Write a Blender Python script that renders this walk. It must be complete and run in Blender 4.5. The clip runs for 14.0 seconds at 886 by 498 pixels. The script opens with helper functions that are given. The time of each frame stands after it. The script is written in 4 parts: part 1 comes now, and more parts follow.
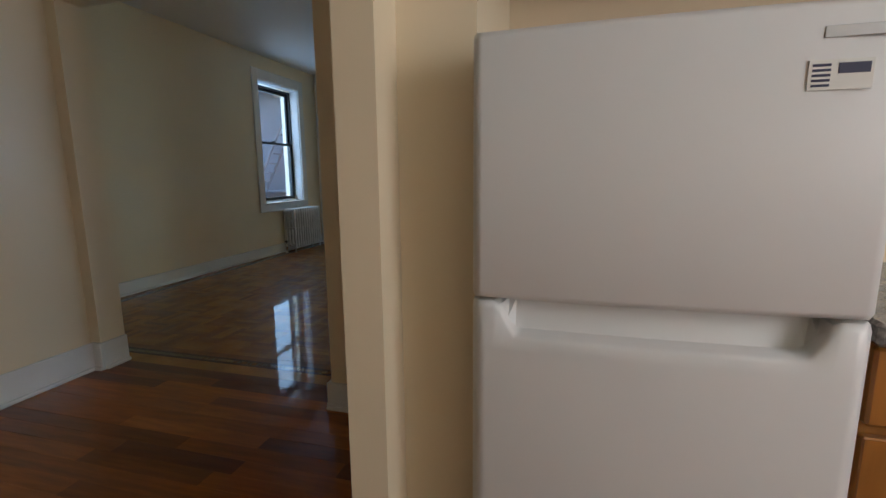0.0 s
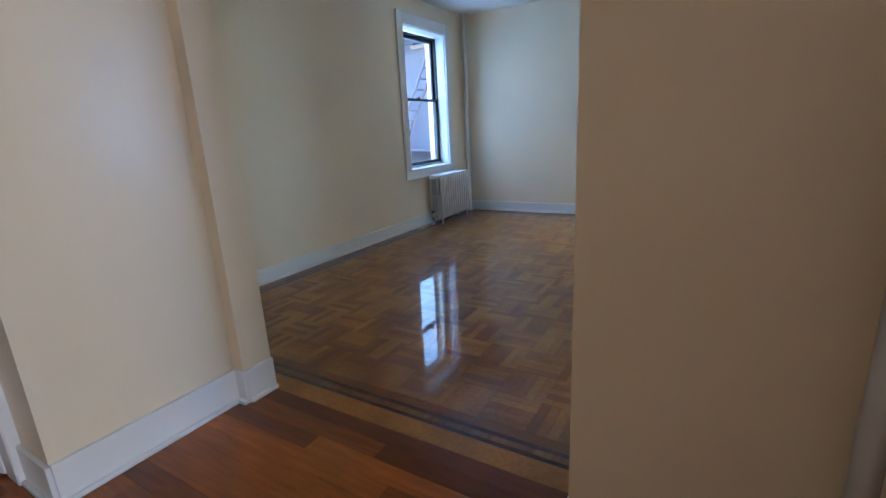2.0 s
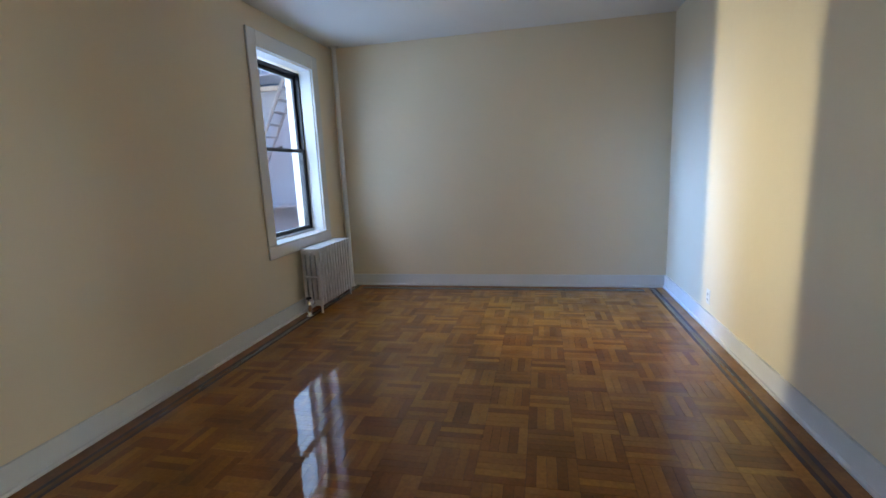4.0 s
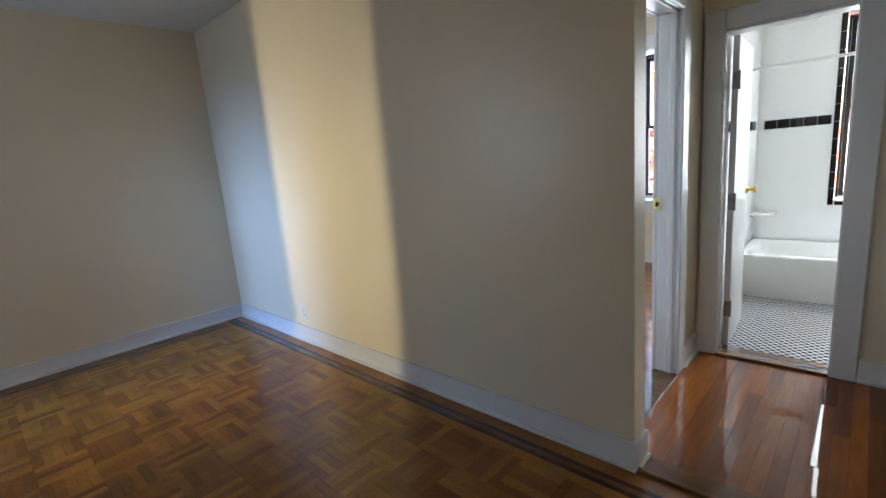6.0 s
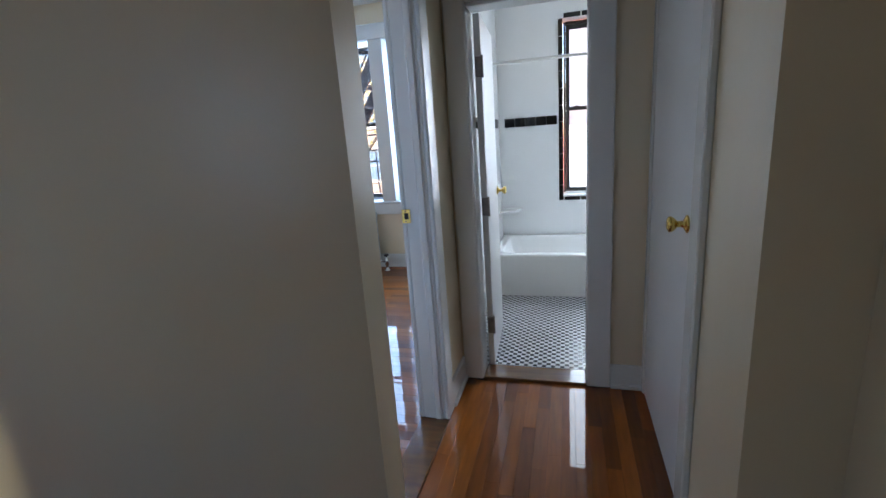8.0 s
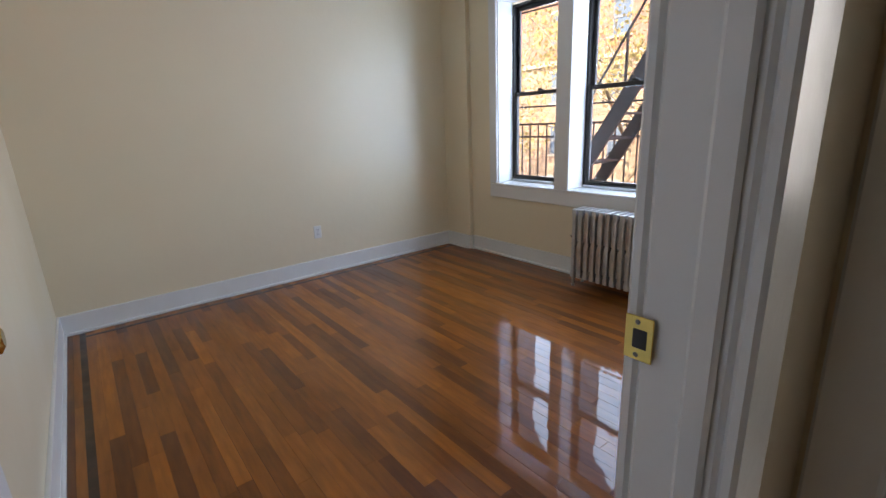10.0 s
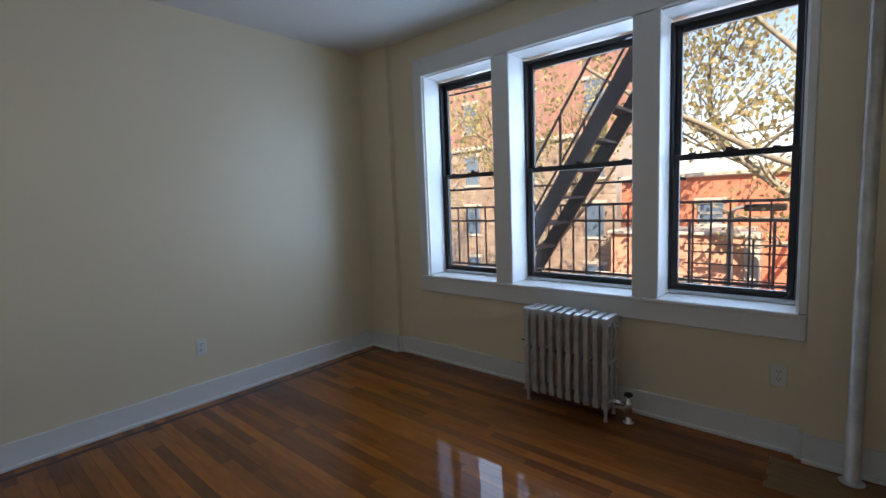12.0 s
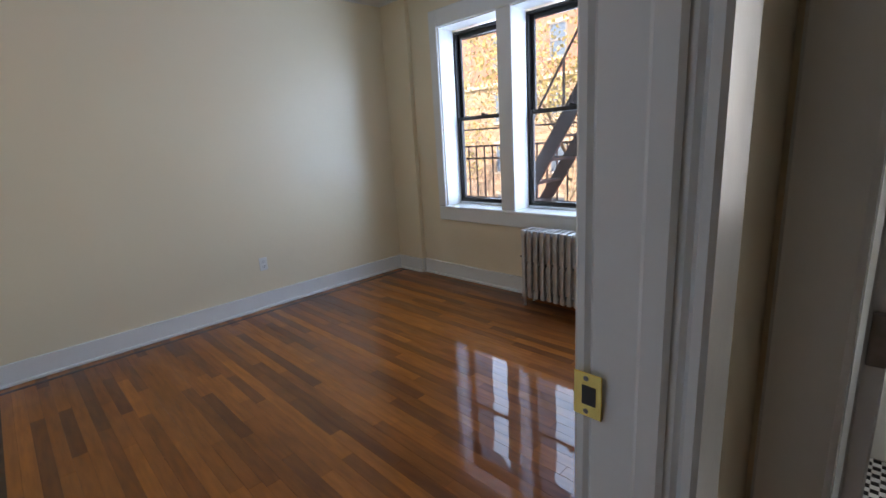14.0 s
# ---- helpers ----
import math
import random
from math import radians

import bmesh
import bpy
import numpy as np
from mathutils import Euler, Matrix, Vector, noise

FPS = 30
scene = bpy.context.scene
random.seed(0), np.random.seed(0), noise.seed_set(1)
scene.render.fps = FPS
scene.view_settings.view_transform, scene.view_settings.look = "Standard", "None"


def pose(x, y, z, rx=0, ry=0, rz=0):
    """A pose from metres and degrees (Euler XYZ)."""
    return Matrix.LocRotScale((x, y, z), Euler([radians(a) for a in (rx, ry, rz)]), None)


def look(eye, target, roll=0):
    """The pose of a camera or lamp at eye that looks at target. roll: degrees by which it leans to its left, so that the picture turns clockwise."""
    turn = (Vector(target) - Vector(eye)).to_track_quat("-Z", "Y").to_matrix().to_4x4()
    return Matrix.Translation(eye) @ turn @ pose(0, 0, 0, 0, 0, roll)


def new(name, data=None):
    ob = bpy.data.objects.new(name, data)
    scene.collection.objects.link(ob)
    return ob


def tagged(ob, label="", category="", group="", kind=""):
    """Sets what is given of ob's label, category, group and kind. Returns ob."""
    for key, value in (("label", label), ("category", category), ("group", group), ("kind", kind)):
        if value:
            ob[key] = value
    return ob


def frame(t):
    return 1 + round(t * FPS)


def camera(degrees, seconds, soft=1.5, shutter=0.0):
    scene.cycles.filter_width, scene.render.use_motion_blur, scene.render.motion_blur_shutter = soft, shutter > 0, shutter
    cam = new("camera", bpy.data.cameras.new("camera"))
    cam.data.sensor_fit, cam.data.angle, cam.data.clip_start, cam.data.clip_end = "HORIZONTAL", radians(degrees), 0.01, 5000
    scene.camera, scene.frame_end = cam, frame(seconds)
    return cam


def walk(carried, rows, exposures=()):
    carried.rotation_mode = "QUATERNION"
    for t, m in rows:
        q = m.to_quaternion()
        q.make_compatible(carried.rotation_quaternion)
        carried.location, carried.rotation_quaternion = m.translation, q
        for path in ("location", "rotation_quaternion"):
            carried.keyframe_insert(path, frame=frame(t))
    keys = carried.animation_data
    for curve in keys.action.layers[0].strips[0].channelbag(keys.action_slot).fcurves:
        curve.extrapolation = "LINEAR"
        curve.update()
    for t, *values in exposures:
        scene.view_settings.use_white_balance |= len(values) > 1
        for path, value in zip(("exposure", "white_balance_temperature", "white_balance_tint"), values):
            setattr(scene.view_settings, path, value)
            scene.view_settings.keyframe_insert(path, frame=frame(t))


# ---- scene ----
cam = camera(88.5, 14.0)
PATH = [
    (0, (0.474, -3.002, 1.133), (-0.047, -1.099, 0.808), -0.5),
    (0.5, (0.355, -2.778, 1.111), (-0.699, -1.122, 0.728), -0.8),
    (1, (0.141, -2.574, 1.125), (-1.168, -1.125, 0.694), -0.7),
    (1.5, (-0.064, -2.378, 1.12), (-1.314, -0.888, 0.656), -2.1),
    (2, (-0.326, -2.211, 1.217), (-1.334, -0.56, 0.708), -3.0),
    (2.5, (-0.576, -1.94, 1.313), (-1.39, -0.189, 0.794), -2.8),
    (4.8, (-1.616, -0.813, 1.344), (-1.555, 1.165, 1.052), -3.0),
    (5, (-1.686, -0.767, 1.367), (-1.437, 1.191, 1.049), -3.0),
    (5.5, (-1.772, -0.646, 1.394), (-0.941, 1.136, 1.028), -3.0),
    (6, (-1.824, -0.675, 1.42), (-0.403, 0.679, 1.032), -4.8),
    (6.5, (-1.811, -0.693, 1.424), (-0.083, 0.234, 1.028), -5.9),
    (7, (-1.773, -0.664, 1.401), (0.079, -0.045, 0.968), -5.1),
    (7.2, (-1.656, -0.632, 1.401), (0.221, -0.109, 0.952), -4.7),
    (9.3, (0.045, -0.207, 1.331), (1.73, 0.658, 0.691), -1.6),
    (9.5, (0.149, -0.161, 1.318), (1.708, 0.924, 0.69), -2.1),
    (10, (0.431, -0.045, 1.345), (1.621, 1.472, 0.813), -2.4),
    (10.5, (0.615, 0.143, 1.361), (1.667, 1.813, 1.044), -2.1),
    (11, (0.732, 0.241, 1.391), (1.778, 1.93, 1.16), -2.3),
    (11.5, (0.81, 0.398, 1.379), (2.073, 1.934, 1.166), -2.2),
    (12, (0.853, 0.539, 1.385), (2.35, 1.848, 1.173), -2.3),
    (12.5, (0.869, 0.523, 1.375), (2.442, 1.739, 1.154), -2.2),
    (13, (0.777, 0.401, 1.387), (2.193, 1.781, 1.086), -2.2),
    (13.5, (0.631, 0.198, 1.392), (1.863, 1.729, 1.02), -2.8),
    (14, (0.473, -0.028, 1.395), (1.83, 1.366, 0.93), -3.6),
]
walk(cam, [(t, look(eye, target, roll)) for t, eye, target, roll in PATH],
     exposures=[(0, 2.75, 7300, 10), (0.6, 3.15, 7200, 15), (1.0, 3.6, 6000, 12), (1.5, 3.85, 5800, 12), (2.7, 4.0, 6300, 16), (4.8, 3.45, 8300, 20), (5.5, 3.45, 8800, 22), (6.2, 3.1, 7400, 20), (7.2, 3.15, 6900, 21), (9.3, 1.5, 7400, 22), (10.0, 2.05, 9500, 29), (11.0, 1.65, 9200, 27), (12.5, 1.05, 8200, 23), (13.5, 1.35, 8700, 25), (14, 1.85, 9000, 28)])

# ---- world, sun, large lights ----
world = bpy.data.worlds.new("sky")
scene.world = world
world.use_nodes = True
wn = world.node_tree
sky = wn.nodes.new("ShaderNodeTexSky")
sky.sky_type = "NISHITA"
sky.sun_disc = False
sky.sun_elevation = radians(42)
sky.ozone_density, sky.dust_density = 4.0, 0.2
sky.sun_rotation = radians(235)
wn.nodes["Background"].inputs["Strength"].default_value = 0.15
wn.links.new(sky.outputs[0], wn.nodes["Background"].inputs["Color"])

sun = new("sun", bpy.data.lights.new("sun", "SUN"))
sun.data.energy, sun.data.angle, sun.data.color = 5.0, radians(0.5), (1.0, 0.95, 0.86)
sun.matrix_world = look((0, 0, 0), (0.61, 0.43, -0.67))


def area(name, m, sx, sy, power, colour):
    d = bpy.data.lights.new(name, "AREA")
    d.shape, d.size, d.size_y, d.energy, d.color = "RECTANGLE", sx, sy, power, colour
    ob = new(name, d)
    ob.matrix_world = m
    return ob


# area lamps standing in for sky light at the windows and across the courtyard
# each bedroom opening looks out to the open sky down the street, so its light slants in from the south-east
for y, w in ((2.85, .74), (1.92, .95), (1.01, .72)):
    area("skylight_bedroom", look((4.12, y, 1.6), (2.12, y + 1.05, 1.6)), w, 1.6, 10.2 * w / .8, (0.30, 0.57, 1.0))
area("skylight_bathroom", look((3.745, -0.83, 1.55), (1.5, -0.8, 0.9)), 0.7, 1.5, 5.0, (0.62, 0.84, 1.0))
area("skylight_living", look((-4.0, 3.0, 1.6), (0, 2.9, 1.6)), 0.9, 1.6, 2.7, (0.30, 0.56, 1.0))
# added courtyard lamps cast the pale strip and blue patch on the living wall
slot = area("added_slot_lamp", look((-9.6, 4.22, 2.2), (-3.7, 3.0, 1.6)), 0.24, 5.0, 19, (0.92, 0.98, 0.76))
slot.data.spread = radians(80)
low = area("added_low_sky_lamp", look((-9.4, 2.65, 3.1), (-3.7, 3.0, 1.6)), 1.2, 2.2, 25, (0.17, 0.42, 1.0))
low.data.spread = radians(70)
# lamp added at an unseen kitchen opening to light the foyer and fridge
area("unseen_kitchen_skylight", look((2.66, -3.5, 1.55), (-2.0, -2.6, 1.2)), 1.0, 1.3, 5.2, (0.68, 0.83, 1.0))

# ---- helpers ----


def mesh_of(name, bm, material):
    me = bpy.data.meshes.new(name)
    bm.to_mesh(me)
    bm.free()
    if material:
        me.materials.append(material)
    return me


def part(name, bm, material, parent=None, label=""):
    ob = new(name, mesh_of(name, bm, material))
    if parent:
        ob.parent = parent
    if label:
        ob["label"] = label
    return ob


def box(bm, x0, x1, y0, y1, z0, z1, bevel=0.0, seg=1):
    x0, x1, y0, y1, z0, z1 = min(x0, x1), max(x0, x1), min(y0, y1), max(y0, y1), min(z0, z1), max(z0, z1)
    c = Matrix.LocRotScale(((x0 + x1) / 2, (y0 + y1) / 2, (z0 + z1) / 2), None, (x1 - x0, y1 - y0, z1 - z0))
    r = bmesh.ops.create_cube(bm, size=1, matrix=c)
    if bevel > 0:
        edges = list({e for v in r["verts"] for e in v.link_edges})
        bmesh.ops.bevel(bm, geom=edges, offset=bevel, segments=seg, affect="EDGES", profile=0.7)
    return bm


def bx(*a, **k):
    return box(bmesh.new(), *a, **k)


def tube(bm, points, r, n=10, caps=True):
    """A round bar along points."""
    rings = []
    pts = [Vector(p) for p in points]
    for i, p in enumerate(pts):
        d = (pts[min(i + 1, len(pts) - 1)] - pts[max(i - 1, 0)]).normalized()
        up = Vector((0, 0, 1)) if abs(d.z) < 0.95 else Vector((1, 0, 0))
        u = d.cross(up).normalized()
        w = d.cross(u)
        rr = r[i] if isinstance(r, (list, tuple)) else r
        rings.append([bm.verts.new(p + (u * math.cos(a) + w * math.sin(a)) * rr) for a in [2 * math.pi * k / n for k in range(n)]])
    for a, b in zip(rings, rings[1:]):
        for k in range(n):
            f = bm.faces.new((a[k], a[(k + 1) % n], b[(k + 1) % n], b[k]))
            f.smooth = True
    if caps:
        bm.faces.new(rings[0])
        bm.faces.new(rings[-1][::-1])
    return bm


def lathe(bm, profile, m=Matrix(), n=20):
    """A turned shape: profile rows of radius and height."""
    rings = [[bm.verts.new(m @ Vector((r * math.cos(2 * math.pi * k / n), r * math.sin(2 * math.pi * k / n), z))) for k in range(n)] for r, z in profile]
    for a, b in zip(rings, rings[1:]):
        for k in range(n):
            f = bm.faces.new((a[k], a[(k + 1) % n], b[(k + 1) % n], b[k]))
            f.smooth = True
    bm.faces.new(rings[0][::-1])
    bm.faces.new(rings[-1])
    return bm


def thing(name, label, category, group="", kind="", at=(0, 0, 0)):
    ob = new(name)
    ob.location = at
    ob.empty_display_size = 0.1
    return tagged(ob, label, category, group, kind)


def structure(name, bm, material, label, category):
    return tagged(part(name, bm, material), label, category, kind="structure")


# ---- materials ----


def material(name, colour, rough=0.5, metal=0.0, vary=0.0, scale=3.0, bump=0.0, bump_scale=40.0, coat=0.0, spec=0.5, stretch=(1, 1, 1), second=None, grain=0.0, grain_scale=60.0, rough_vary=0.0, per=""):
    m = bpy.data.materials.new(name)
    m.use_nodes = True
    n, l = m.node_tree.nodes, m.node_tree.links
    b = n["Principled BSDF"]
    b.inputs["Roughness"].default_value = rough
    b.inputs["Metallic"].default_value = metal
    b.inputs["Coat Weight"].default_value = coat
    b.inputs["Coat Roughness"].default_value = 0.03
    b.inputs["Coat IOR"].default_value = 1.5
    b.inputs["Specular IOR Level"].default_value = spec
    tc = n.new("ShaderNodeNewGeometry")
    mp = n.new("ShaderNodeMapping")
    mp.inputs["Scale"].default_value = stretch
    l.new(tc.outputs["Position"], mp.inputs["Vector"])
    col = n.new("ShaderNodeRGB")
    col.outputs[0].default_value = (*colour, 1)
    out = col.outputs[0]

    def mix(a, bcol, fac, mode="MIX"):
        x = n.new("ShaderNodeMix")
        x.data_type, x.blend_type = "RGBA", mode
        l.new(a, x.inputs["A"])
        if isinstance(bcol, tuple):
            x.inputs["B"].default_value = (*bcol, 1)
        else:
            l.new(bcol, x.inputs["B"])
        if isinstance(fac, float):
            x.inputs["Factor"].default_value = fac
        else:
            l.new(fac, x.inputs["Factor"])
        return x.outputs["Result"]

    def nz(sc, det=4.0, lo=0.35, hi=0.65):
        t = n.new("ShaderNodeTexNoise")
        t.inputs["Scale"].default_value, t.inputs["Detail"].default_value = sc, det
        l.new(mp.outputs[0], t.inputs["Vector"])
        r = n.new("ShaderNodeMapRange")
        r.inputs["From Min"].default_value, r.inputs["From Max"].default_value = lo, hi
        l.new(t.outputs["Fac"], r.inputs["Value"])
        return r.outputs[0]

    if per:
        src = n.new("ShaderNodeObjectInfo").outputs["Random"] if per == "object" else tc.outputs["Random Per Island"]
        out = mix(out, second, src)
    elif second:
        out = mix(out, second, nz(scale))
    if vary:
        x = n.new("ShaderNodeMix")
        x.data_type, x.blend_type = "RGBA", "MULTIPLY"
        l.new(out, x.inputs["A"])
        x.inputs["B"].default_value = (1 - vary, 1 - vary, 1 - vary, 1)
        l.new(nz(scale * 0.7), x.inputs["Factor"])
        out = x.outputs["Result"]
    if grain:
        x = n.new("ShaderNodeMix")
        x.data_type, x.blend_type = "RGBA", "MULTIPLY"
        l.new(out, x.inputs["A"])
        x.inputs["B"].default_value = (1 - grain, 1 - grain, 1 - grain, 1)
        l.new(nz(grain_scale, 5.0), x.inputs["Factor"])
        out = x.outputs["Result"]
    l.new(out, b.inputs["Base Color"])
    if rough_vary:
        r = n.new("ShaderNodeMapRange")
        r.inputs["To Min"].default_value, r.inputs["To Max"].default_value = rough, rough + rough_vary
        l.new(nz(scale * 1.7), r.inputs["Value"])
        l.new(r.outputs[0], b.inputs["Roughness"])
    if bump:
        t = n.new("ShaderNodeTexNoise")
        t.inputs["Scale"].default_value, t.inputs["Detail"].default_value = bump_scale, 3.0
        l.new(mp.outputs[0], t.inputs["Vector"])
        k = n.new("ShaderNodeBump")
        k.inputs["Strength"].default_value, k.inputs["Distance"].default_value = bump, 0.01
        l.new(t.outputs["Fac"], k.inputs["Height"])
        l.new(k.outputs[0], b.inputs["Normal"])
        if coat:
            l.new(k.outputs[0], b.inputs["Coat Normal"])
    return m


PAINT = material("cream_paint", (0.83, 0.70, 0.505), 0.28, vary=0.05, scale=1.2, bump=0.12, bump_scale=14, rough_vary=0.12)
TRIM = material("white_gloss_trim", (0.80, 0.79, 0.76), 0.26, vary=0.05, scale=4, bump=0.08, bump_scale=25)
CEIL = material("ceiling_paint", (0.78, 0.77, 0.74), 0.7, vary=0.04, scale=1.5, bump=0.08, bump_scale=20)
DOOR = material("white_door_paint", (0.80, 0.80, 0.80), 0.3, vary=0.04, scale=3, bump=0.06, bump_scale=20)
SASH = material("black_sash_metal", (0.018, 0.016, 0.016), 0.38, vary=0.3, scale=20)
ALU = material("pale_aluminium_track", (0.55, 0.55, 0.55), 0.35, 0.6, vary=0.1, scale=30)
SILVER = material("silver_radiator_paint", (0.62, 0.60, 0.58), 0.33, 0.55, vary=0.22, scale=18, bump=0.2, bump_scale=60)
WHITERAD = material("white_radiator_paint", (0.74, 0.73, 0.71), 0.35, 0.0, vary=0.1, scale=15, bump=0.15, bump_scale=50)
BRASS = material("polished_brass", (0.85, 0.60, 0.18), 0.16, 1.0, vary=0.12, scale=30)
STEEL = material("worn_steel_hinge", (0.30, 0.27, 0.25), 0.38, 0.8, vary=0.3, scale=40)
DARKIRON = material("dark_painted_hinge", (0.03, 0.028, 0.026), 0.4, 0.3, vary=0.3, scale=30)
# black iron lifted towards blue-grey, with the outdoor haze put into its colour
IRON = material("hazed_fire_escape_iron", (0.10, 0.10, 0.125), 0.55, 0.3, vary=0.3, scale=8)
CHROME = material("chrome", (0.8, 0.8, 0.82), 0.12, 1.0)
PLASTIC = material("white_outlet_plastic", (0.76, 0.75, 0.72), 0.3, vary=0.03, scale=10)
SLOT = material("dark_slot", (0.03, 0.03, 0.03), 0.6)
OAK = dict(rough=0.35, rough_vary=0.2, scale=5, coat=0.8, spec=0.08, bump=0.045, bump_scale=5.5, vary=0.3)
OAK_A, OAK_B = (0.54, 0.150, 0.017), (0.20, 0.048, 0.006)
FL_Y = material("oak_strip_floor_lengthwise", OAK_A, second=OAK_B, per="object", stretch=(1, 0.12, 1), grain=0.28, grain_scale=40, **OAK)
FL_X = material("oak_strip_floor_crosswise", OAK_A, second=OAK_B, per="object", stretch=(0.12, 1, 1), grain=0.28, grain_scale=40, **OAK)
FL_Y2 = material("oak_strip_floor_lengthwise_rest", OAK_A, second=OAK_B, per="island", stretch=(1, 0.12, 1), grain=0.28, grain_scale=40, **OAK)
FL_X2 = material("oak_strip_floor_crosswise_rest", OAK_A, second=OAK_B, per="island", stretch=(0.12, 1, 1), grain=0.28, grain_scale=40, **OAK)
PQ = dict(rough=0.35, rough_vary=0.2, scale=5, coat=0.8, spec=0.08, bump=0.06, bump_scale=7, vary=0.3)
PQ_A, PQ_B = (0.56, 0.225, 0.040), (0.28, 0.093, 0.016)
PARQ = material("oak_parquet_finger", PQ_A, second=PQ_B, per="object", grain=0.2, grain_scale=50, **PQ)
PARQ2 = material("oak_parquet_rest", PQ_A, second=PQ_B, per="island", grain=0.2, grain_scale=50, **PQ)
BORDER = material("dark_floor_border", (0.10, 0.03, 0.008), second=(0.05, 0.014, 0.004), grain=0.3, grain_scale=30, **PQ)
PATCH = material("pale_patched_oak", (0.29, 0.14, 0.045), 0.3, vary=0.25, scale=5, grain=0.3, grain_scale=40, stretch=(1, 0.12, 1), coat=0.3)
SUB = material("dark_floor_joint", (0.05, 0.018, 0.006), 0.6, vary=0.3, scale=10)
SADDLE = material("oak_threshold", (0.26, 0.10, 0.025), 0.14, vary=0.3, scale=8, grain=0.4, grain_scale=40, coat=0.5, stretch=(1, 0.15, 1))
TILEW = material("white_glazed_wall_tile", (0.82, 0.83, 0.83), 0.12, vary=0.04, scale=2, bump=0.03, bump_scale=8)
TILEB = material("black_glazed_tile", (0.012, 0.012, 0.014), 0.08, vary=0.2, scale=30)
GROUT = material("grey_grout", (0.42, 0.41, 0.40), 0.8, vary=0.2, scale=20)
MOSW = material("white_mosaic", (0.74, 0.75, 0.76), 0.25, vary=0.12, scale=30)
MOSB = material("black_mosaic", (0.018, 0.018, 0.022), 0.2, vary=0.3, scale=30)
TUBM = material("white_enamel", (0.80, 0.80, 0.79), 0.14, vary=0.03, scale=3)
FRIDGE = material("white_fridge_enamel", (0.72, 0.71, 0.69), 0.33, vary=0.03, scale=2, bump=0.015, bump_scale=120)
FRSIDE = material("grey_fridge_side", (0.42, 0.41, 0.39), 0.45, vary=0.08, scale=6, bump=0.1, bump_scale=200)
GASKET = material("grey_gasket", (0.22, 0.21, 0.21), 0.6)
CABWOOD = material("honey_oak_cabinet", (0.42, 0.16, 0.035), 0.3, vary=0.25, scale=6, grain=0.3, grain_scale=30, stretch=(1, 1, 0.12), coat=0.3)
GRANITE = material("dark_speckled_granite", (0.09, 0.085, 0.08), 0.18, second=(0.28, 0.26, 0.24), scale=90)
TILEK = material("grey_backsplash_tile", (0.30, 0.29, 0.28), 0.25, vary=0.2, scale=12)
LABELW = material("label_paper", (0.78, 0.76, 0.70), 0.5, vary=0.05, scale=30)
LABELD = material("label_ink", (0.03, 0.03, 0.07), 0.5)
BRICK_T = material("tan_brick", (0.46, 0.36, 0.29), 0.85, second=(0.32, 0.23, 0.18), per="island", vary=0.2, scale=3)
MORTAR = material("mortar", (0.45, 0.42, 0.38), 0.9, vary=0.15, scale=3)
BRICK_R = material("red_brick", (0.44, 0.23, 0.19), 0.85, second=(0.34, 0.17, 0.14), vary=0.2, scale=4, bump=0.2, bump_scale=10)
SALMON = material("salmon_painted_wall", (0.62, 0.21, 0.13), 0.75, vary=0.12, scale=2)
SALMON2 = material("pale_salmon_wall", (0.72, 0.36, 0.25), 0.75, vary=0.12, scale=2)
STONE = material("pale_limestone", (0.54, 0.50, 0.45), 0.8, vary=0.15, scale=4)
GREYIRON = material("grey_painted_iron", (0.26, 0.28, 0.31), 0.6, vary=0.3, scale=8)
# dark blue-grey base puts the courtyard's shade into the pale stucco's colour
STUCCO = material("shaded_court_stucco", (0.24, 0.27, 0.32), 0.85, vary=0.15, scale=2)
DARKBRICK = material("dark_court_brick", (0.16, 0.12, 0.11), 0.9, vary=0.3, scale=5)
PANE = material("dark_far_glass", (0.10, 0.16, 0.24), 0.08, spec=0.8)
ASPHALT = material("asphalt", (0.05, 0.05, 0.05), 0.9, vary=0.3, scale=6)
PAVE = material("concrete_pavement", (0.32, 0.31, 0.29), 0.9, vary=0.2, scale=3)
BARK = material("plane_tree_bark", (0.22, 0.19, 0.15), 0.9, second=(0.36, 0.33, 0.26), scale=6, bump=0.4, bump_scale=12)
LEAF = material("autumn_leaf", (0.33, 0.33, 0.15), 0.6, second=(0.58, 0.48, 0.24), per="island")

ln = LEAF.node_tree
lb_, lo_ = ln.nodes["Principled BSDF"], ln.nodes["Material Output"]
lt_, lm_ = ln.nodes.new("ShaderNodeBsdfTranslucent"), ln.nodes.new("ShaderNodeMixShader")
ln.links.new(lb_.inputs["Base Color"].links[0].from_socket, lt_.inputs["Color"])
ln.links.new(lb_.outputs[0], lm_.inputs[1])
ln.links.new(lt_.outputs[0], lm_.inputs[2])
ln.links.new(lm_.outputs[0], lo_.inputs[0])


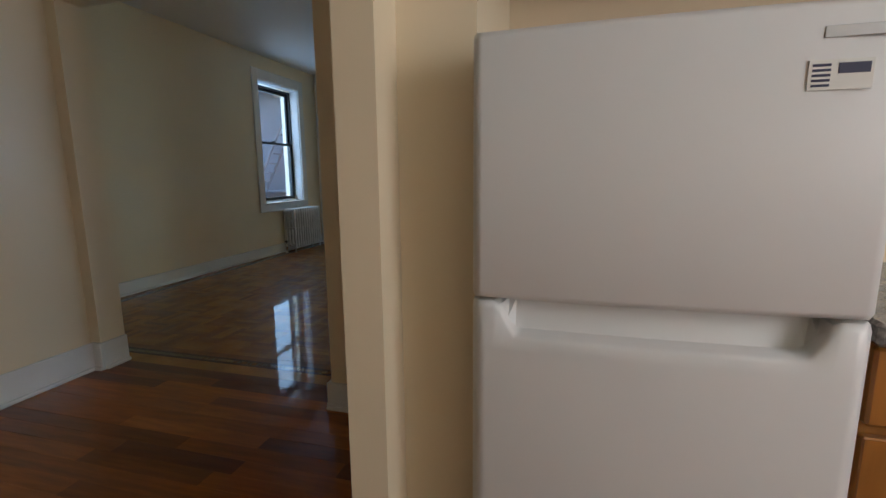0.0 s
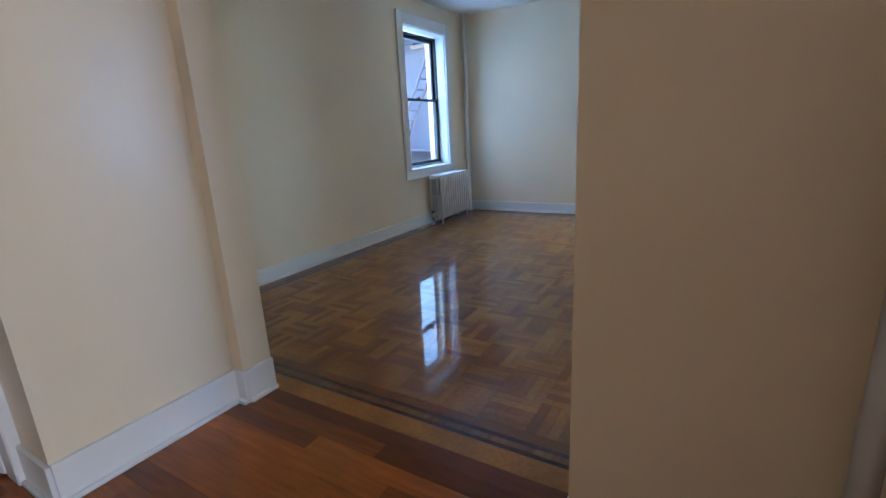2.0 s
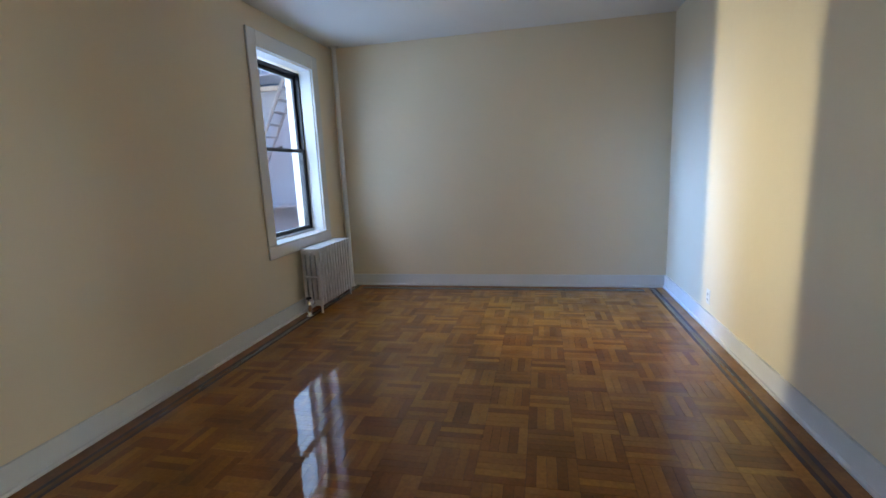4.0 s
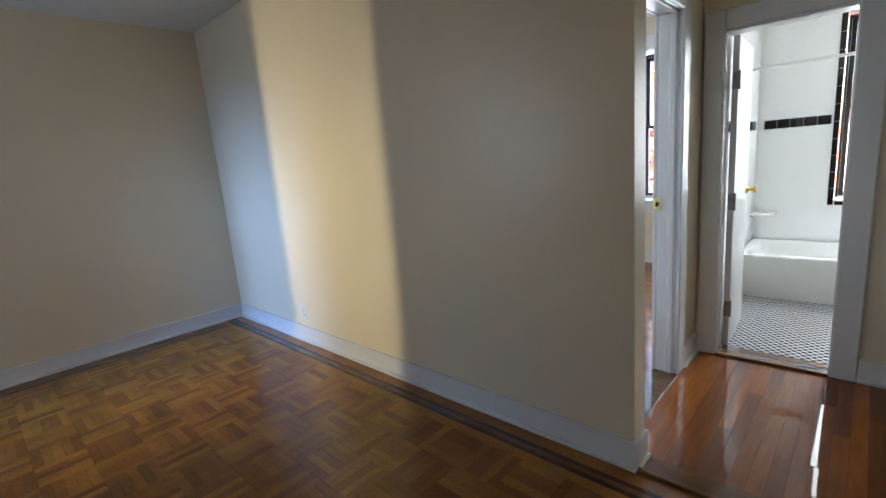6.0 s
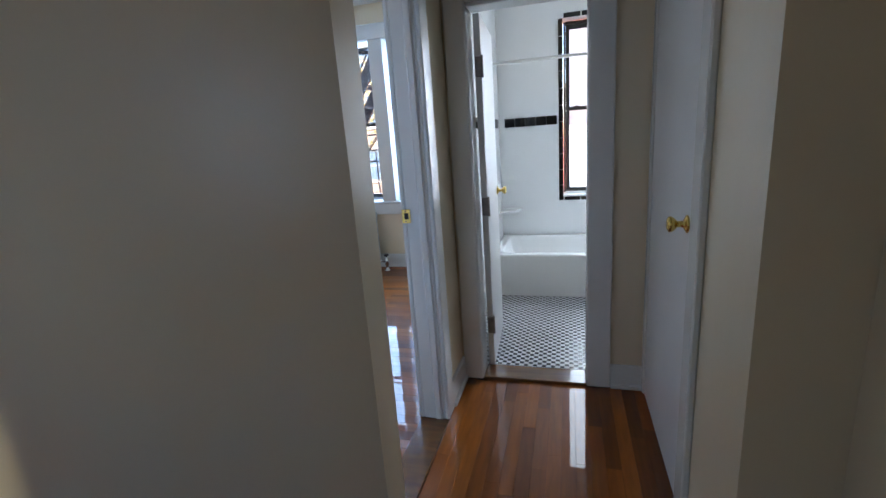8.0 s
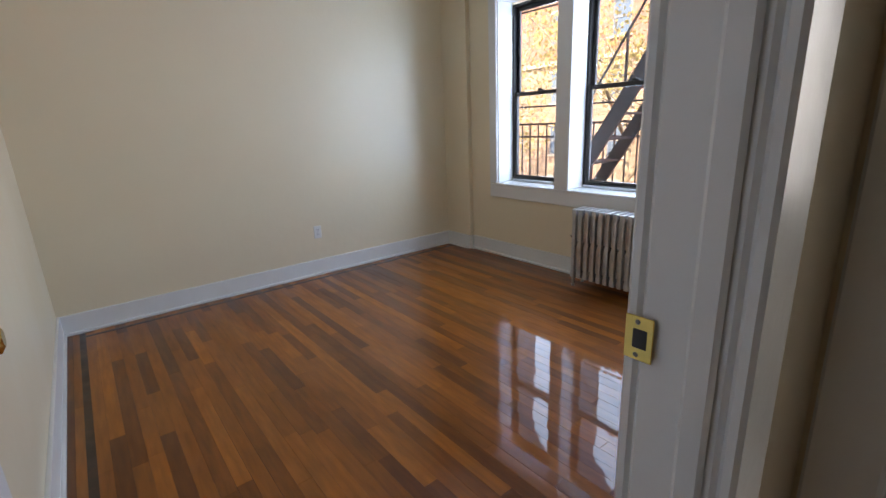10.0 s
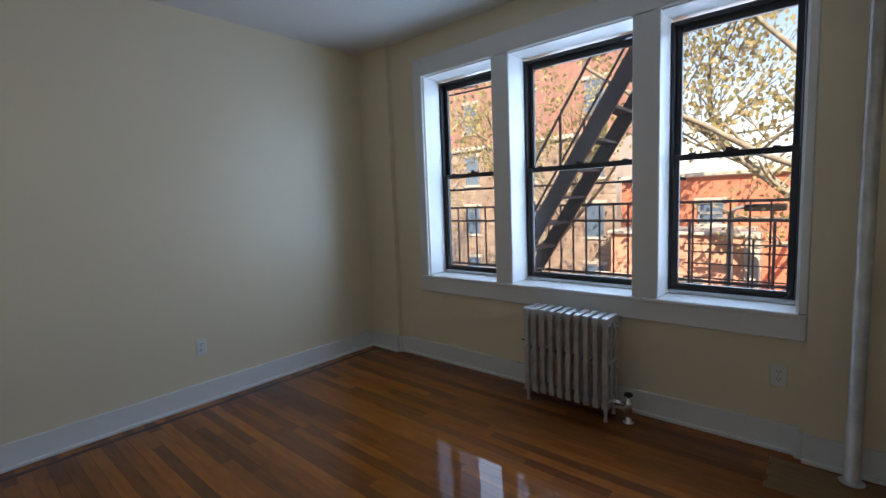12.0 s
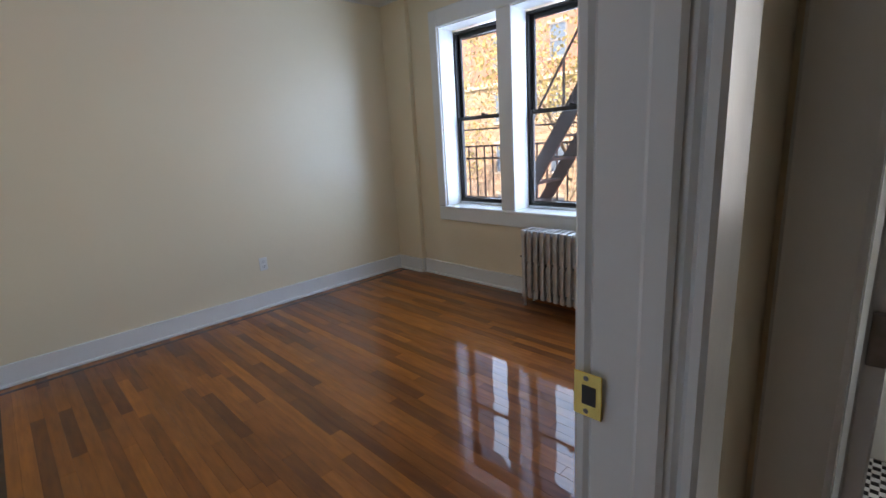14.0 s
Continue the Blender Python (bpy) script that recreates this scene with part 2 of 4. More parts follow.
def glass_material(name, rough=0.0, colour=(1, 1, 1), frost=False):
    m = bpy.data.materials.new(name)
    m.use_nodes = True
    n, l = m.node_tree.nodes, m.node_tree.links
    o = n["Material Output"]
    n.remove(n["Principled BSDF"])
    t = n.new("ShaderNodeBsdfTranslucent" if frost else "ShaderNodeBsdfTransparent")
    t.inputs["Color"].default_value = (*colour, 1)
    g = n.new("ShaderNodeBsdfGlossy")
    g.inputs["Roughness"].default_value = rough
    fw, fp, fr = n.new("ShaderNodeLayerWeight"), n.new("ShaderNodeMath"), n.new("ShaderNodeMath")
    fw.inputs["Blend"].default_value = 0.5
    fp.operation, fr.operation = "POWER", "MULTIPLY_ADD"
    fp.inputs[1].default_value = 4.5
    fr.inputs[1].default_value, fr.inputs[2].default_value = 0.75, 0.03
    l.new(fw.outputs["Facing"], fp.inputs[0])
    l.new(fp.outputs[0], fr.inputs[0])
    x = n.new("ShaderNodeMixShader")
    l.new(fr.outputs[0], x.inputs[0])
    l.new(t.outputs[0], x.inputs[1])
    l.new(g.outputs[0], x.inputs[2])
    if frost:
        t2 = n.new("ShaderNodeBsdfTransparent")
        y = n.new("ShaderNodeMixShader")
        y.inputs[0].default_value = 0.25
        l.new(x.outputs[0], y.inputs[1])
        l.new(t2.outputs[0], y.inputs[2])
        x = y
    l.new(x.outputs[0], o.inputs[0])
    return m


GLASS = glass_material("window_glass", 0.0, (0.96, 0.98, 0.97))
FROST = glass_material("frosted_glass", 0.3, (0.9, 0.92, 0.92), True)

# ---- large structure ----
H = 2.745      # ceiling height
LW, LN = -3.62, 4.00     # living room west and north walls; its east wall stands at x = 0
BW, BN, BE, BS = 0.12, 3.96, 3.72, 0.237   # bedroom walls


def boxes(rows, bevel=0.0):
    bm = bmesh.new()
    for r in rows:
        box(bm, *r, bevel=bevel)
    return bm


structure("wall_west_living", boxes([
    (LW - .3, LW, -1.14, 2.52, 0, H), (LW - .3, LW, 3.48, LN, 0, H), (LW - .3, LW, 2.52, 3.48, 0, .745), (LW - .3, LW, 2.52, 3.48, 2.42, H)]),
    PAINT, "cream painted plaster wall with a deep window opening", "wall")
structure("wall_north_living", boxes([(LW - .3, BW, LN, LN + .25, 0, H)]), PAINT, "plain cream painted plaster wall", "wall")
structure("wall_partition_living_bedroom", boxes([(0, BW, 0, LN, 0, H)]), PAINT, "cream painted wall between living room and bedroom", "wall")
structure("wall_hall_opening", boxes([(0, BW, -1.03, -.84, 0, H), (0, BW, -.84, 0, 2.46, H)]), PAINT, "cream stub and head of the opening to the hall", "wall")
structure("wall_living_south", boxes([
    (-.61, .045, -1.13, -1.03, 0, H), (LW, -2.245, -1.10, -.92, 0, H), (-2.245, -.61, -1.095, -.92, 2.06, H)]),
    PAINT, "cream wall with a wide opening between foyer and living room", "wall")
structure("wall_foyer_west", boxes([(-2.49, -2.225, -1.79, -1.102, 0, H), (-2.25, -2.165, -1.06, -.905, 0, 2.06)]), PAINT, "cream foyer wall ending in a slim pilaster", "wall")
structure("wall_foyer_east", boxes([(.045, .13, -2.2, -1.13, 0, H), (.13, .295, -2.09, -1.5, 0, H)]), PAINT, "cream wall end between foyer and kitchen", "wall")
structure("wall_kitchen_north", boxes([(.13, 2.6, -1.5, -1.35, 0, H)]), PAINT, "cream kitchen wall behind the fridge", "wall")
# the opening here is unseen and only lets the kitchen lamp in
structure("wall_kitchen_east", boxes([(2.6, 2.75, -4.6, -4.05, 0, H), (2.6, 2.75, -2.95, -1.35, 0, H), (2.6, 2.75, -4.05, -2.95, 0, .85), (2.6, 2.75, -4.05, -2.95, 2.25, H)]), PAINT, "plain cream kitchen wall", "wall")
structure("wall_south", boxes([(-10.2, 2.75, -4.75, -4.6, 0, H)]), PAINT, "plain cream wall closing the rooms", "wall")
structure("wall_corridor_north", boxes([(-10.0, -2.49, -1.75, -1.60, 0, H)]), PAINT, "cream wall of the dim corridor", "wall")
structure("wall_corridor_end", boxes([(-10.15, -10.0, -4.6, -1.6, 0, H)]), PAINT, "pale end wall of the corridor", "wall")
structure("wall_corridor_south", boxes([(-10.0, -2.60, -3.1, -2.95, 0, H), (-2.60, -2.33, -4.6, -2.95, 0, H), (-2.70, -2.60, -2.95, -1.75, 2.08, H)]), PAINT, "plain cream corridor wall", "wall")
structure("wall_hall_north", boxes([
    (BW, .222, .122, BS, 0, H), (1.01, 1.43, .122, BS, 0, H), (.222, 1.01, .122, BS, 2.11, H)]),
    PAINT, "cream wall with the bedroom doorway", "wall")
structure("wall_hall_south", boxes([(BW, .60, -1.0, -.88, 0, H), (1.37, 1.43, -1.0, -.88, 0, H), (.60, 1.37, -1.0, -.88, 2.05, H), (BW, 1.43, -1.6, -1.5, 0, H)]),
    PAINT, "cream hall wall with a closet doorway", "wall")
structure("wall_bathroom_door", boxes([
    (1.43, 1.54, 0, BS, 0, H), (1.43, 1.54, -1.5, -.58, 0, H), (1.43, 1.54, -.58, 0, 2.02, H)]),
    PAINT, "cream wall with the bathroom doorway", "wall")
structure("wall_bedroom_south", boxes([(1.43, 4.02, .19, BS, 0, H)]), PAINT, "cream wall between bedroom and bathroom", "wall")
structure("wall_bedroom_north", boxes([(BW, 4.02, BN, BN + .25, 0, H)]), PAINT, "broad plain cream bedroom wall", "wall")
structure("wall_bedroom_east", boxes([
    (BE, BE + .3, BS, 4.0, 0, .745), (BE, BE + .3, BS, 4.0, 2.41, H), (BE, BE + .3, 3.20, 4.0, .745, 2.41),
    (BE, BE + .3, BS, .68, .745, 2.41), (BE + .006, BE + .3, 2.36, 2.50, .745, 2.41), (BE + .006, BE + .3, 1.345, 1.49, .745, 2.41)]),
    PAINT, "cream outer wall with three window openings", "wall")
structure("wall_pipe_chase", boxes([(BE - .05, BE, 3.585, BN, 0, H), (BE - .06, BE, BS, .635, 0, H)]), PAINT, "shallow cream boxed-out wall corners", "wall")
structure("wall_bathroom", boxes([
    (1.54, 3.90, .17, .19, 0, H), (1.43, 4.0, -1.5, -1.35, 0, H),
    (3.66, 3.96, -1.35, -1.22, 0, H), (3.66, 3.96, -.44, .17, 0, H), (3.66, 3.96, -1.22, -.44, 0, .745), (3.66, 3.96, -1.22, -.44, 2.36, H)]),
    TILEW, "white tiled bathroom walls with a window opening", "wall")
structure("ceiling", boxes([(LW - .3, 4.02, -1.6, 4.25, H, H + .12), (-10.2, 4.02, -4.75, -1.6, H, H + .12)]), CEIL, "flat white painted ceiling", "ceiling")
structure("floor_base", boxes([(LW - .3, 4.02, -1.6, 4.25, -.2, -.012), (-10.2, 4.02, -4.75, -1.6, -.2, -.012)]), SUB, "dark joints beneath the floor boards", "floor")


# baseboards: a tall flat board with a rounded top and a shoe at its foot
def baseboard(name, rows, h=.135):
    bm = bmesh.new()
    for (x0, y0), (x1, y1), (nx, ny) in rows:
        for t, z0, z1, bv in ((.018, 0, h, .006), (.034, 0, .022, .009)):
            xa, xb = min(x0, x1, x0 + nx * t, x1 + nx * t), max(x0, x1, x0 + nx * t, x1 + nx * t)
            ya, yb = min(y0, y1, y0 + ny * t, y1 + ny * t), max(y0, y1, y0 + ny * t, y1 + ny * t)
            box(bm, xa, xb, ya, yb, z0, z1, bevel=bv, seg=2)
    return structure(name, bm, TRIM, "white gloss painted wooden baseboard", "baseboard")


E_, W_, N_, S_ = (1, 0), (-1, 0), (0, 1), (0, -1)
baseboard("baseboard_living_west", [((LW, -.92), (LW, LN), E_)])
baseboard("baseboard_living_north", [((LW, LN), (0, LN), S_)])
baseboard("baseboard_living_east", [((0, -.018), (0, LN), W_), ((0, 0), (BW, 0), S_), ((0, -1.03), (0, -.84), W_), ((0, -.84), (.1, -.84), N_)])
baseboard("baseboard_living_south", [((-.61, -1.03), (0, -1.03), N_), ((-.61, -1.13), (-.61, -1.03), W_), ((-.628, -1.13), (.045, -1.13), S_), ((LW, -.92), (-2.19, -.92), N_)])
baseboard("baseboard_foyer", [((-2.225, -1.79), (-2.225, -1.06), E_), ((-2.47, -1.79), (-2.207, -1.79), S_), ((-2.165, -1.06), (-2.165, -.905), E_), ((-2.225, -1.06), (-2.147, -1.06), S_), ((.045, -2.2), (.045, -1.13), W_)], .165)
baseboard("baseboard_corridor", [((-10, -1.75), (-2.75, -1.75), S_), ((-10, -2.95), (-10, -1.75), E_)])
baseboard("baseboard_hall", [((1.102, .122), (1.43, .122), S_), ((1.43, -.88), (1.43, -.70), W_), ((BW, -.88), (.52, -.88), N_)])
baseboard("baseboard_bedroom_west", [((BW, BS), (BW, BN), E_)], .15)
baseboard("baseboard_bedroom_north", [((BW, BN), (BE - .05, BN), S_)], .15)
baseboard("baseboard_bedroom_east", [((BE - .05, 3.585), (BE - .05, BN), W_), ((BE - .05, 3.585), (BE, 3.585), S_), ((BE, .635), (BE, 3.585), W_), ((BE - .06, BS), (BE - .06, .635), W_), ((BE - .06, .635), (BE, .635), N_)], .15)
baseboard("baseboard_bedroom_south", [((1.097, BS), (BE - .06, BS), N_)], .15)


# door casings
def casing(name, rows, label):
    return structure(name, boxes(rows, bevel=.006), TRIM, label, "trim")


casing("trim_bathroom_door", [
    (1.405, 1.43, 0, .11, 0, 2.13), (1.405, 1.43, -.70, -.58, 0, 2.13), (1.405, 1.43, 0, -.58, 2.02, 2.13),
    (1.412, 1.548, -.004, .022, 0, 2.02), (1.412, 1.548, -.602, -.576, 0, 2.02), (1.412, 1.548, -.576, -.004, 2.0, 2.02)], "white painted casing round the bathroom doorway")
casing("trim_bedroom_door", [
    (.13, .236, .108, .122, 0, 2.2), (.985, 1.10, .10, .122, 0, 2.2), (.236, .985, .10, .122, 2.09, 2.2),
    (.15, .247, BS, BS + .022, 0, 2.2), (.985, 1.095, BS, BS + .022, 0, 2.2), (.247, .985, BS, BS + .022, 2.09, 2.2),
    (.222, .238, .122, BS, 0, 2.09), (.985, 1.01, .122, BS, 0, 2.09), (.238, .985, .122, BS, 2.09, 2.11),
    (.973, .985, .135, .172, 0, 2.09), (.238, .973, .135, .172, 2.078, 2.09)], "white painted casing, jambs and stops of the bedroom doorway")
casing("trim_closet_door", [(.50, .60, -.88, -.855, 0, 2.16), (1.37, 1.425, -.88, -.858, 0, 2.16), (.60, 1.37, -.88, -.855, 2.05, 2.16)], "white painted casing round the closet door")
casing("trim_corridor_door", [(-2.59, -2.47, -1.83, -1.76, 0, 2.12), (-2.62, -2.59, -1.815, -1.76, 0, 2.08), (-2.70, -2.58, -2.97, -2.93, 0, 2.12), (-2.70, -2.58, -2.93, -1.83, 2.06, 2.12)], "white painted frame of the corridor door")
casing("trim_living_window", [
    (LW, LW + .022, 2.40, 2.52, .74, 2.56), (LW, LW + .022, 3.48, 3.60, .74, 2.56), (LW, LW + .022, 2.52, 3.48, 2.42, 2.56), (LW, LW + .020, 2.40, 3.60, .62, .74),
    (LW - .3, LW + .03, 2.522, 3.478, .728, .747), (LW - .13, LW - .001, 3.472, 3.481, .747, 2.42), (LW - .13, LW - .001, 2.519, 2.528, .747, 2.42), (LW - .13, LW - .001, 2.528, 3.472, 2.41, 2.421)], "white painted casing, reveal and sill of the window")
casing("trim_bedroom_windows", [
    (BE - .022, BE, 3.20, 3.30, .745, 2.56), (BE - .022, BE, .636, .68, .745, 2.56), (BE - .022, BE, .68, 3.20, 2.41, 2.56), (BE - .020, BE, .636, 3.30, .605, .742),
    (BE - .014, BE + .2, 2.355, 2.505, .747, 2.41), (BE - .014, BE + .2, 1.34, 1.495, .747, 2.41),
    (BE - .03, BE + .2, .67, 3.21, .722, .748),
    (BE, BE + .2, 3.192, 3.203, .748, 2.41), (BE, BE + .2, .677, .688, .748, 2.41), (BE, BE + .2, .688, 3.192, 2.402, 2.411)], "white painted casing, mullions and sill of the triple window")


# ---- windows: double-hung, black metal sashes ----
def sash_window(name, label, x, side, y0, y1, z0, z1, zm, glazing=GLASS, fr=.035):
    """side: +1 when the room lies towards +x. x: the room face of the lower sash."""
    w = thing(name, label, "window", kind="structure", at=(x, (y0 + y1) / 2, z0))
    inv = Matrix.Translation(w.location).inverted()

    def put(n, rows, mat, parent=None, lab="", bevel=.004):
        bm = bmesh.new()
        for r in rows:
            box(bm, *r, bevel=bevel)
        if parent is None:
            bmesh.ops.transform(bm, matrix=inv, verts=bm.verts)
            return part(n, bm, mat, w, lab)
        bmesh.ops.transform(bm, matrix=inv, verts=bm.verts)
        return part(n, bm, mat, parent, lab)

    o = -side
    put("window_frame", [(x + o * .001, x + o * .085, y0, y0 + .018, z0, z1), (x + o * .001, x + o * .085, y1 - .018, y1, z0, z1),
                         (x + o * .001, x + o * .085, y0 + .018, y1 - .018, z1 - .02, z1), (x + o * .001, x + o * .085, y0 + .018, y1 - .018, z0, z0 + .012)], SASH)
    a, b = y0 + .019, y1 - .019
    lo = put("lower_sash", [(x + o * .006, x + o * .034, a, a + fr, z0 + .013, zm + .018), (x + o * .006, x + o * .034, b - fr, b, z0 + .013, zm + .018),
                            (x + o * .006, x + o * .034, a + fr, b - fr, zm - .018, zm + .018), (x + o * .006, x + o * .034, a + fr, b - fr, z0 + .013, z0 + .045)], SASH)
    up = put("upper_sash", [(x + o * .044, x + o * .072, a, a + fr, zm - .015, z1 - .021), (x + o * .044, x + o * .072, b - fr, b, zm - .015, z1 - .021),
                            (x + o * .044, x + o * .072, a + fr, b - fr, z1 - .062, z1 - .021), (x + o * .044, x + o * .072, a + fr, b - fr, zm - .015, zm + .018)], SASH)
    p1 = put("pane", [(x + o * .018, x + o * .022, a + fr, b - fr, z0 + .045, zm - .018)], glazing, lo, bevel=0)
    p2 = put("pane", [(x + o * .056, x + o * .060, a + fr, b - fr, zm + .018, z1 - .062)], glazing, up, bevel=0)
    p1.visible_shadow = p2.visible_shadow = False
    put("sash_lock", [(x + o * .004, x + o * .03, (a + b) / 2 - .035, (a + b) / 2 + .035, zm + .018, zm + .03), (x + o * .0, x + o * .016, (a + b) / 2 - .012, (a + b) / 2 + .03, zm + .03, zm + .04)], SASH)
    for yy in (a + .1, b - .1):
        put("tilt_latch", [(x + o * .008, x + o * .03, yy - .02, yy + .02, zm + .018, zm + .026)], SASH)
    put("lower_track", [(x + o * .0, x + side * .022, y0 + .01, y1 - .01, z0 - .018, z0 + .006)], ALU, lab="pale aluminium track below the sash")
    return w


sash_window("window_living", "black double-hung window in a white reveal", -3.75, 1, 2.53, 3.47, .77, 2.39, 1.60)
sash_window("window_bedroom_1", "narrow black double-hung window over the fire escape", 3.915, -1, 2.505, 3.192, .768, 2.385, 1.585)
sash_window("window_bedroom_2", "wide black double-hung window over the fire escape", 3.917, -1, 1.495, 2.355, .768, 2.385, 1.585)
sash_window("window_bedroom_3", "black double-hung window facing the street tree", 3.916, -1, .688, 1.340, .768, 2.385, 1.585)
sash_window("window_bathroom", "black double-hung bathroom window with frosted panes", 3.77, -1, -1.215, -.445, .775, 2.35, 1.575, FROST)


# ---- doors ----
def knob(parent, m, mat=BRASS):
    bm = lathe(bmesh.new(), [(.028, 0), (.030, .004), (.022, .008), (.011, .014), (.010, .032), (.020, .040), (.027, .050), (.026, .058), (.015, .064)], m)
    return part("door_knob", bm, mat, parent, "polished brass knob")


d = thing("door_bathroom", "white painted bathroom door standing open", "door", kind="structure", at=(1.552, -.018, 0))
leaf = part("door_leaf", bx(0, .60, -.030, .005, .012, 2.0, bevel=.004), DOOR, d)
knob(d, pose(.555, -.03, 1.02, 90, 0, 0))
knob(d, pose(.555, .005, 1.02, -90, 0, 0))
for z in (.285, 1.0, 1.74):
    h = part("hinge", bx(-.012, .032, -.0335, -.0285, z - .05, z + .05, bevel=.002), STEEL, d, "worn steel butt hinge")
    part("hinge_leaf", bx(-.02, .0, -.036, .0, z - .05, z + .05, bevel=.002), STEEL, h)
    part("hinge_pin", tube(bmesh.new(), [(-.012, -.036, z - .055), (-.012, -.036, z + .055)], .006), STEEL, h)
d.rotation_euler = (0, 0, radians(3.0))

d = thing("door_closet", "white painted closet door, shut", "door", kind="structure", at=(.60, -.88, 0))
part("door_leaf", bx(.008, .762, -.02, .014, .012, 2.04, bevel=.004), DOOR, d)
knob(d, pose(.07, .014, 1.06, -90, 0, 0))
part("latch_rosette", lathe(bmesh.new(), [(.03, 0), (.03, .003), (.02, .006)], pose(.07, .014, 1.06, -90, 0, 0)), BRASS, d)

d = thing("door_corridor", "plain white door opened back into the corridor", "door", kind="structure", at=(-2.59, -1.80, 0))
part("door_leaf", bx(-.56, -.005, -.036, 0, .015, 2.05, bevel=.004), DOOR, d)
knob(d, pose(-.50, -.036, .99, 90, 0, 0))
for z in (.3, 1.05, 1.8):
    part("hinge", bx(-.03, .006, -.040, -.035, z - .05, z + .05, bevel=.002), TRIM, d, "hinge painted over in white")
d.rotation_euler = (0, 0, radians(17))

s = thing("strike_plate", "brass strike plate with a dark latch hole on the door jamb", "strike plate", at=(.978, .231, 1.055))
part("plate", bx(-.002, .0005, -.018, .022, -.032, .032, bevel=.001), BRASS, s)
part("latch_hole", bx(-.003, -.001, -.010, .010, -.014, .014, bevel=.0008), SLOT, s)
for z in (-.024, .024):
    part("screw", lathe(bmesh.new(), [(.004, 0), (.003, .001)], pose(-.002, .004, z, 0, -90, 0), 8), STEEL, s)
d = thing("door_bedroom", "white painted bedroom door folded back along the wall", "door", kind="structure", at=(.218, .268, 0))
part("door_leaf", bx(-.036, 0, 0, .755, .012, 2.07, bevel=.004), DOOR, d)
knob(d, pose(0, .695, 1.03, 0, 90, 0))
for z in (.30, 1.06, 1.80):
    part("hinge", bx(-.004, .003, -.028, .03, z - .045, z + .045, bevel=.0012), DARKIRON, d, "dark painted hinge with rounded corners")


# ---- radiators ----
def radiator_section(h, depth, cols, w):
    """One cast-iron section, columns across the depth (x), thickness w (y)."""
    bm = bmesh.new()
    step = (depth - .035) / (cols - 1)
    z0 = .075
    for i in range(cols):
        xx = -depth / 2 + .0175 + i * step
        box(bm, xx - .0165, xx + .0165, -w * .25, w * .25, z0 + .02, h - .02, bevel=.009, seg=2)
    for za, zb in ((z0, z0 + .055), (h - .06, h), (h * .54, h * .54 + .022)):
        box(bm, -depth / 2, depth / 2, -w * .35, w * .35, za, zb, bevel=.013, seg=2)
    for zc in (z0 + .035, h - .05):
        tube(bm, [(0, -w * .5, zc), (0, w * .5, zc)], .02, 10)
    for f in bm.faces:
        f.smooth = False
    return bm


def radiator(name, label, x, y0, y1, h, depth, cols, n, mat, valve_side, front):
    w = (y1 - y0) / n
    r = thing(name, label, "radiator", at=(x, (y0 + y1) / 2, 0))
    me = mesh_of("section", radiator_section(h, depth, cols, w), mat)
    for i in range(n):
        o = new("section", me)
        o.parent = r
        o.location = (0, y0 + w * (i + .5) - (y0 + y1) / 2, 0)
    for yy in (y0 + w * .5, y1 - w * .5):
        for sx in (-1, 1):
            bm = bmesh.new()
            lathe(bm, [(.014, 0), (.012, .008), (.009, .03), (.014, .075), (.02, .10)], Matrix.Translation((sx * (depth / 2 - .02), yy - (y0 + y1) / 2, 0)), 10)
            part("leg", bm, mat, r)
    e = (y0 - y1) / 2 if valve_side < 0 else (y1 - y0) / 2
    sg = -1 if valve_side < 0 else 1
    v = part("valve", tube(bmesh.new(), [(0, e, .11), (0, e + sg * .07, .11)], .016), CHROME, r, "worn chrome steam valve")
    part("valve_body", lathe(bmesh.new(), [(.034, 0), (.034, .008), (.016, .012), (.016, .06), (.022, .07), (.024, .13), (.018, .14), (.012, .15), (.007, .165)], Matrix.Translation((0, e + sg * .085, 0)), 14), CHROME, v)
    part("valve_handle", lathe(bmesh.new(), [(.012, .165), (.026, .17), (.028, .178), (.022, .186), (.008, .19)], Matrix.Translation((0, e + sg * .085, 0)), 14), DARKIRON, v, "dark round valve handle")
    part("air_vent", lathe(bmesh.new(), [(.006, 0), (.006, .018), (.011, .02), (.013, .045), (.008, .055)], pose(0, -e, h * .62, sg * 90, 0, 0), 10), CHROME, r, "small chrome air vent")
    if front:
        for zz in (h - .05, h - .075, .36, .32, .28):
            part("tie_rod_nut", lathe(bmesh.new(), [(.008, 0), (.008, .008), (.005, .012)], pose(.03 * (1 if zz > .3 else -1), e, zz, -sg * 90, 0, 0), 8), mat, r)
    return r


radiator("radiator_bedroom", "silver painted cast-iron steam radiator under the window", 3.545, 1.54, 2.135, .648, .17, 3, 10, SILVER, -1, True)
radiator("radiator_living", "white painted cast-iron radiator under the window", -3.485, 2.85, 3.60, .645, .19, 4, 12, WHITERAD, -1, False)


# ---- risers ----
def riser(name, label, x, y, r, mat, coupling=()):
    p = thing(name, label, "pipe", at=(x, y, 0))
    part("pipe", tube(bmesh.new(), [(0, 0, 0), (0, 0, H)], r, 18), mat, p)
    part("floor_plate", lathe(bmesh.new(), [(r + .02, 0), (r + .018, .006), (r + .004, .012)], n=18), mat, p)
    part("ceiling_plate", lathe(bmesh.new(), [(r + .004, H - .014), (r + .026, H - .007), (r + .028, H)], n=18), mat, p)
    for z in coupling:
        part("coupling", lathe(bmesh.new(), [(r + .002, z), (r + .009, z + .004), (r + .009, z + .05), (r + .002, z + .054)], n=18), mat, p)
    return p


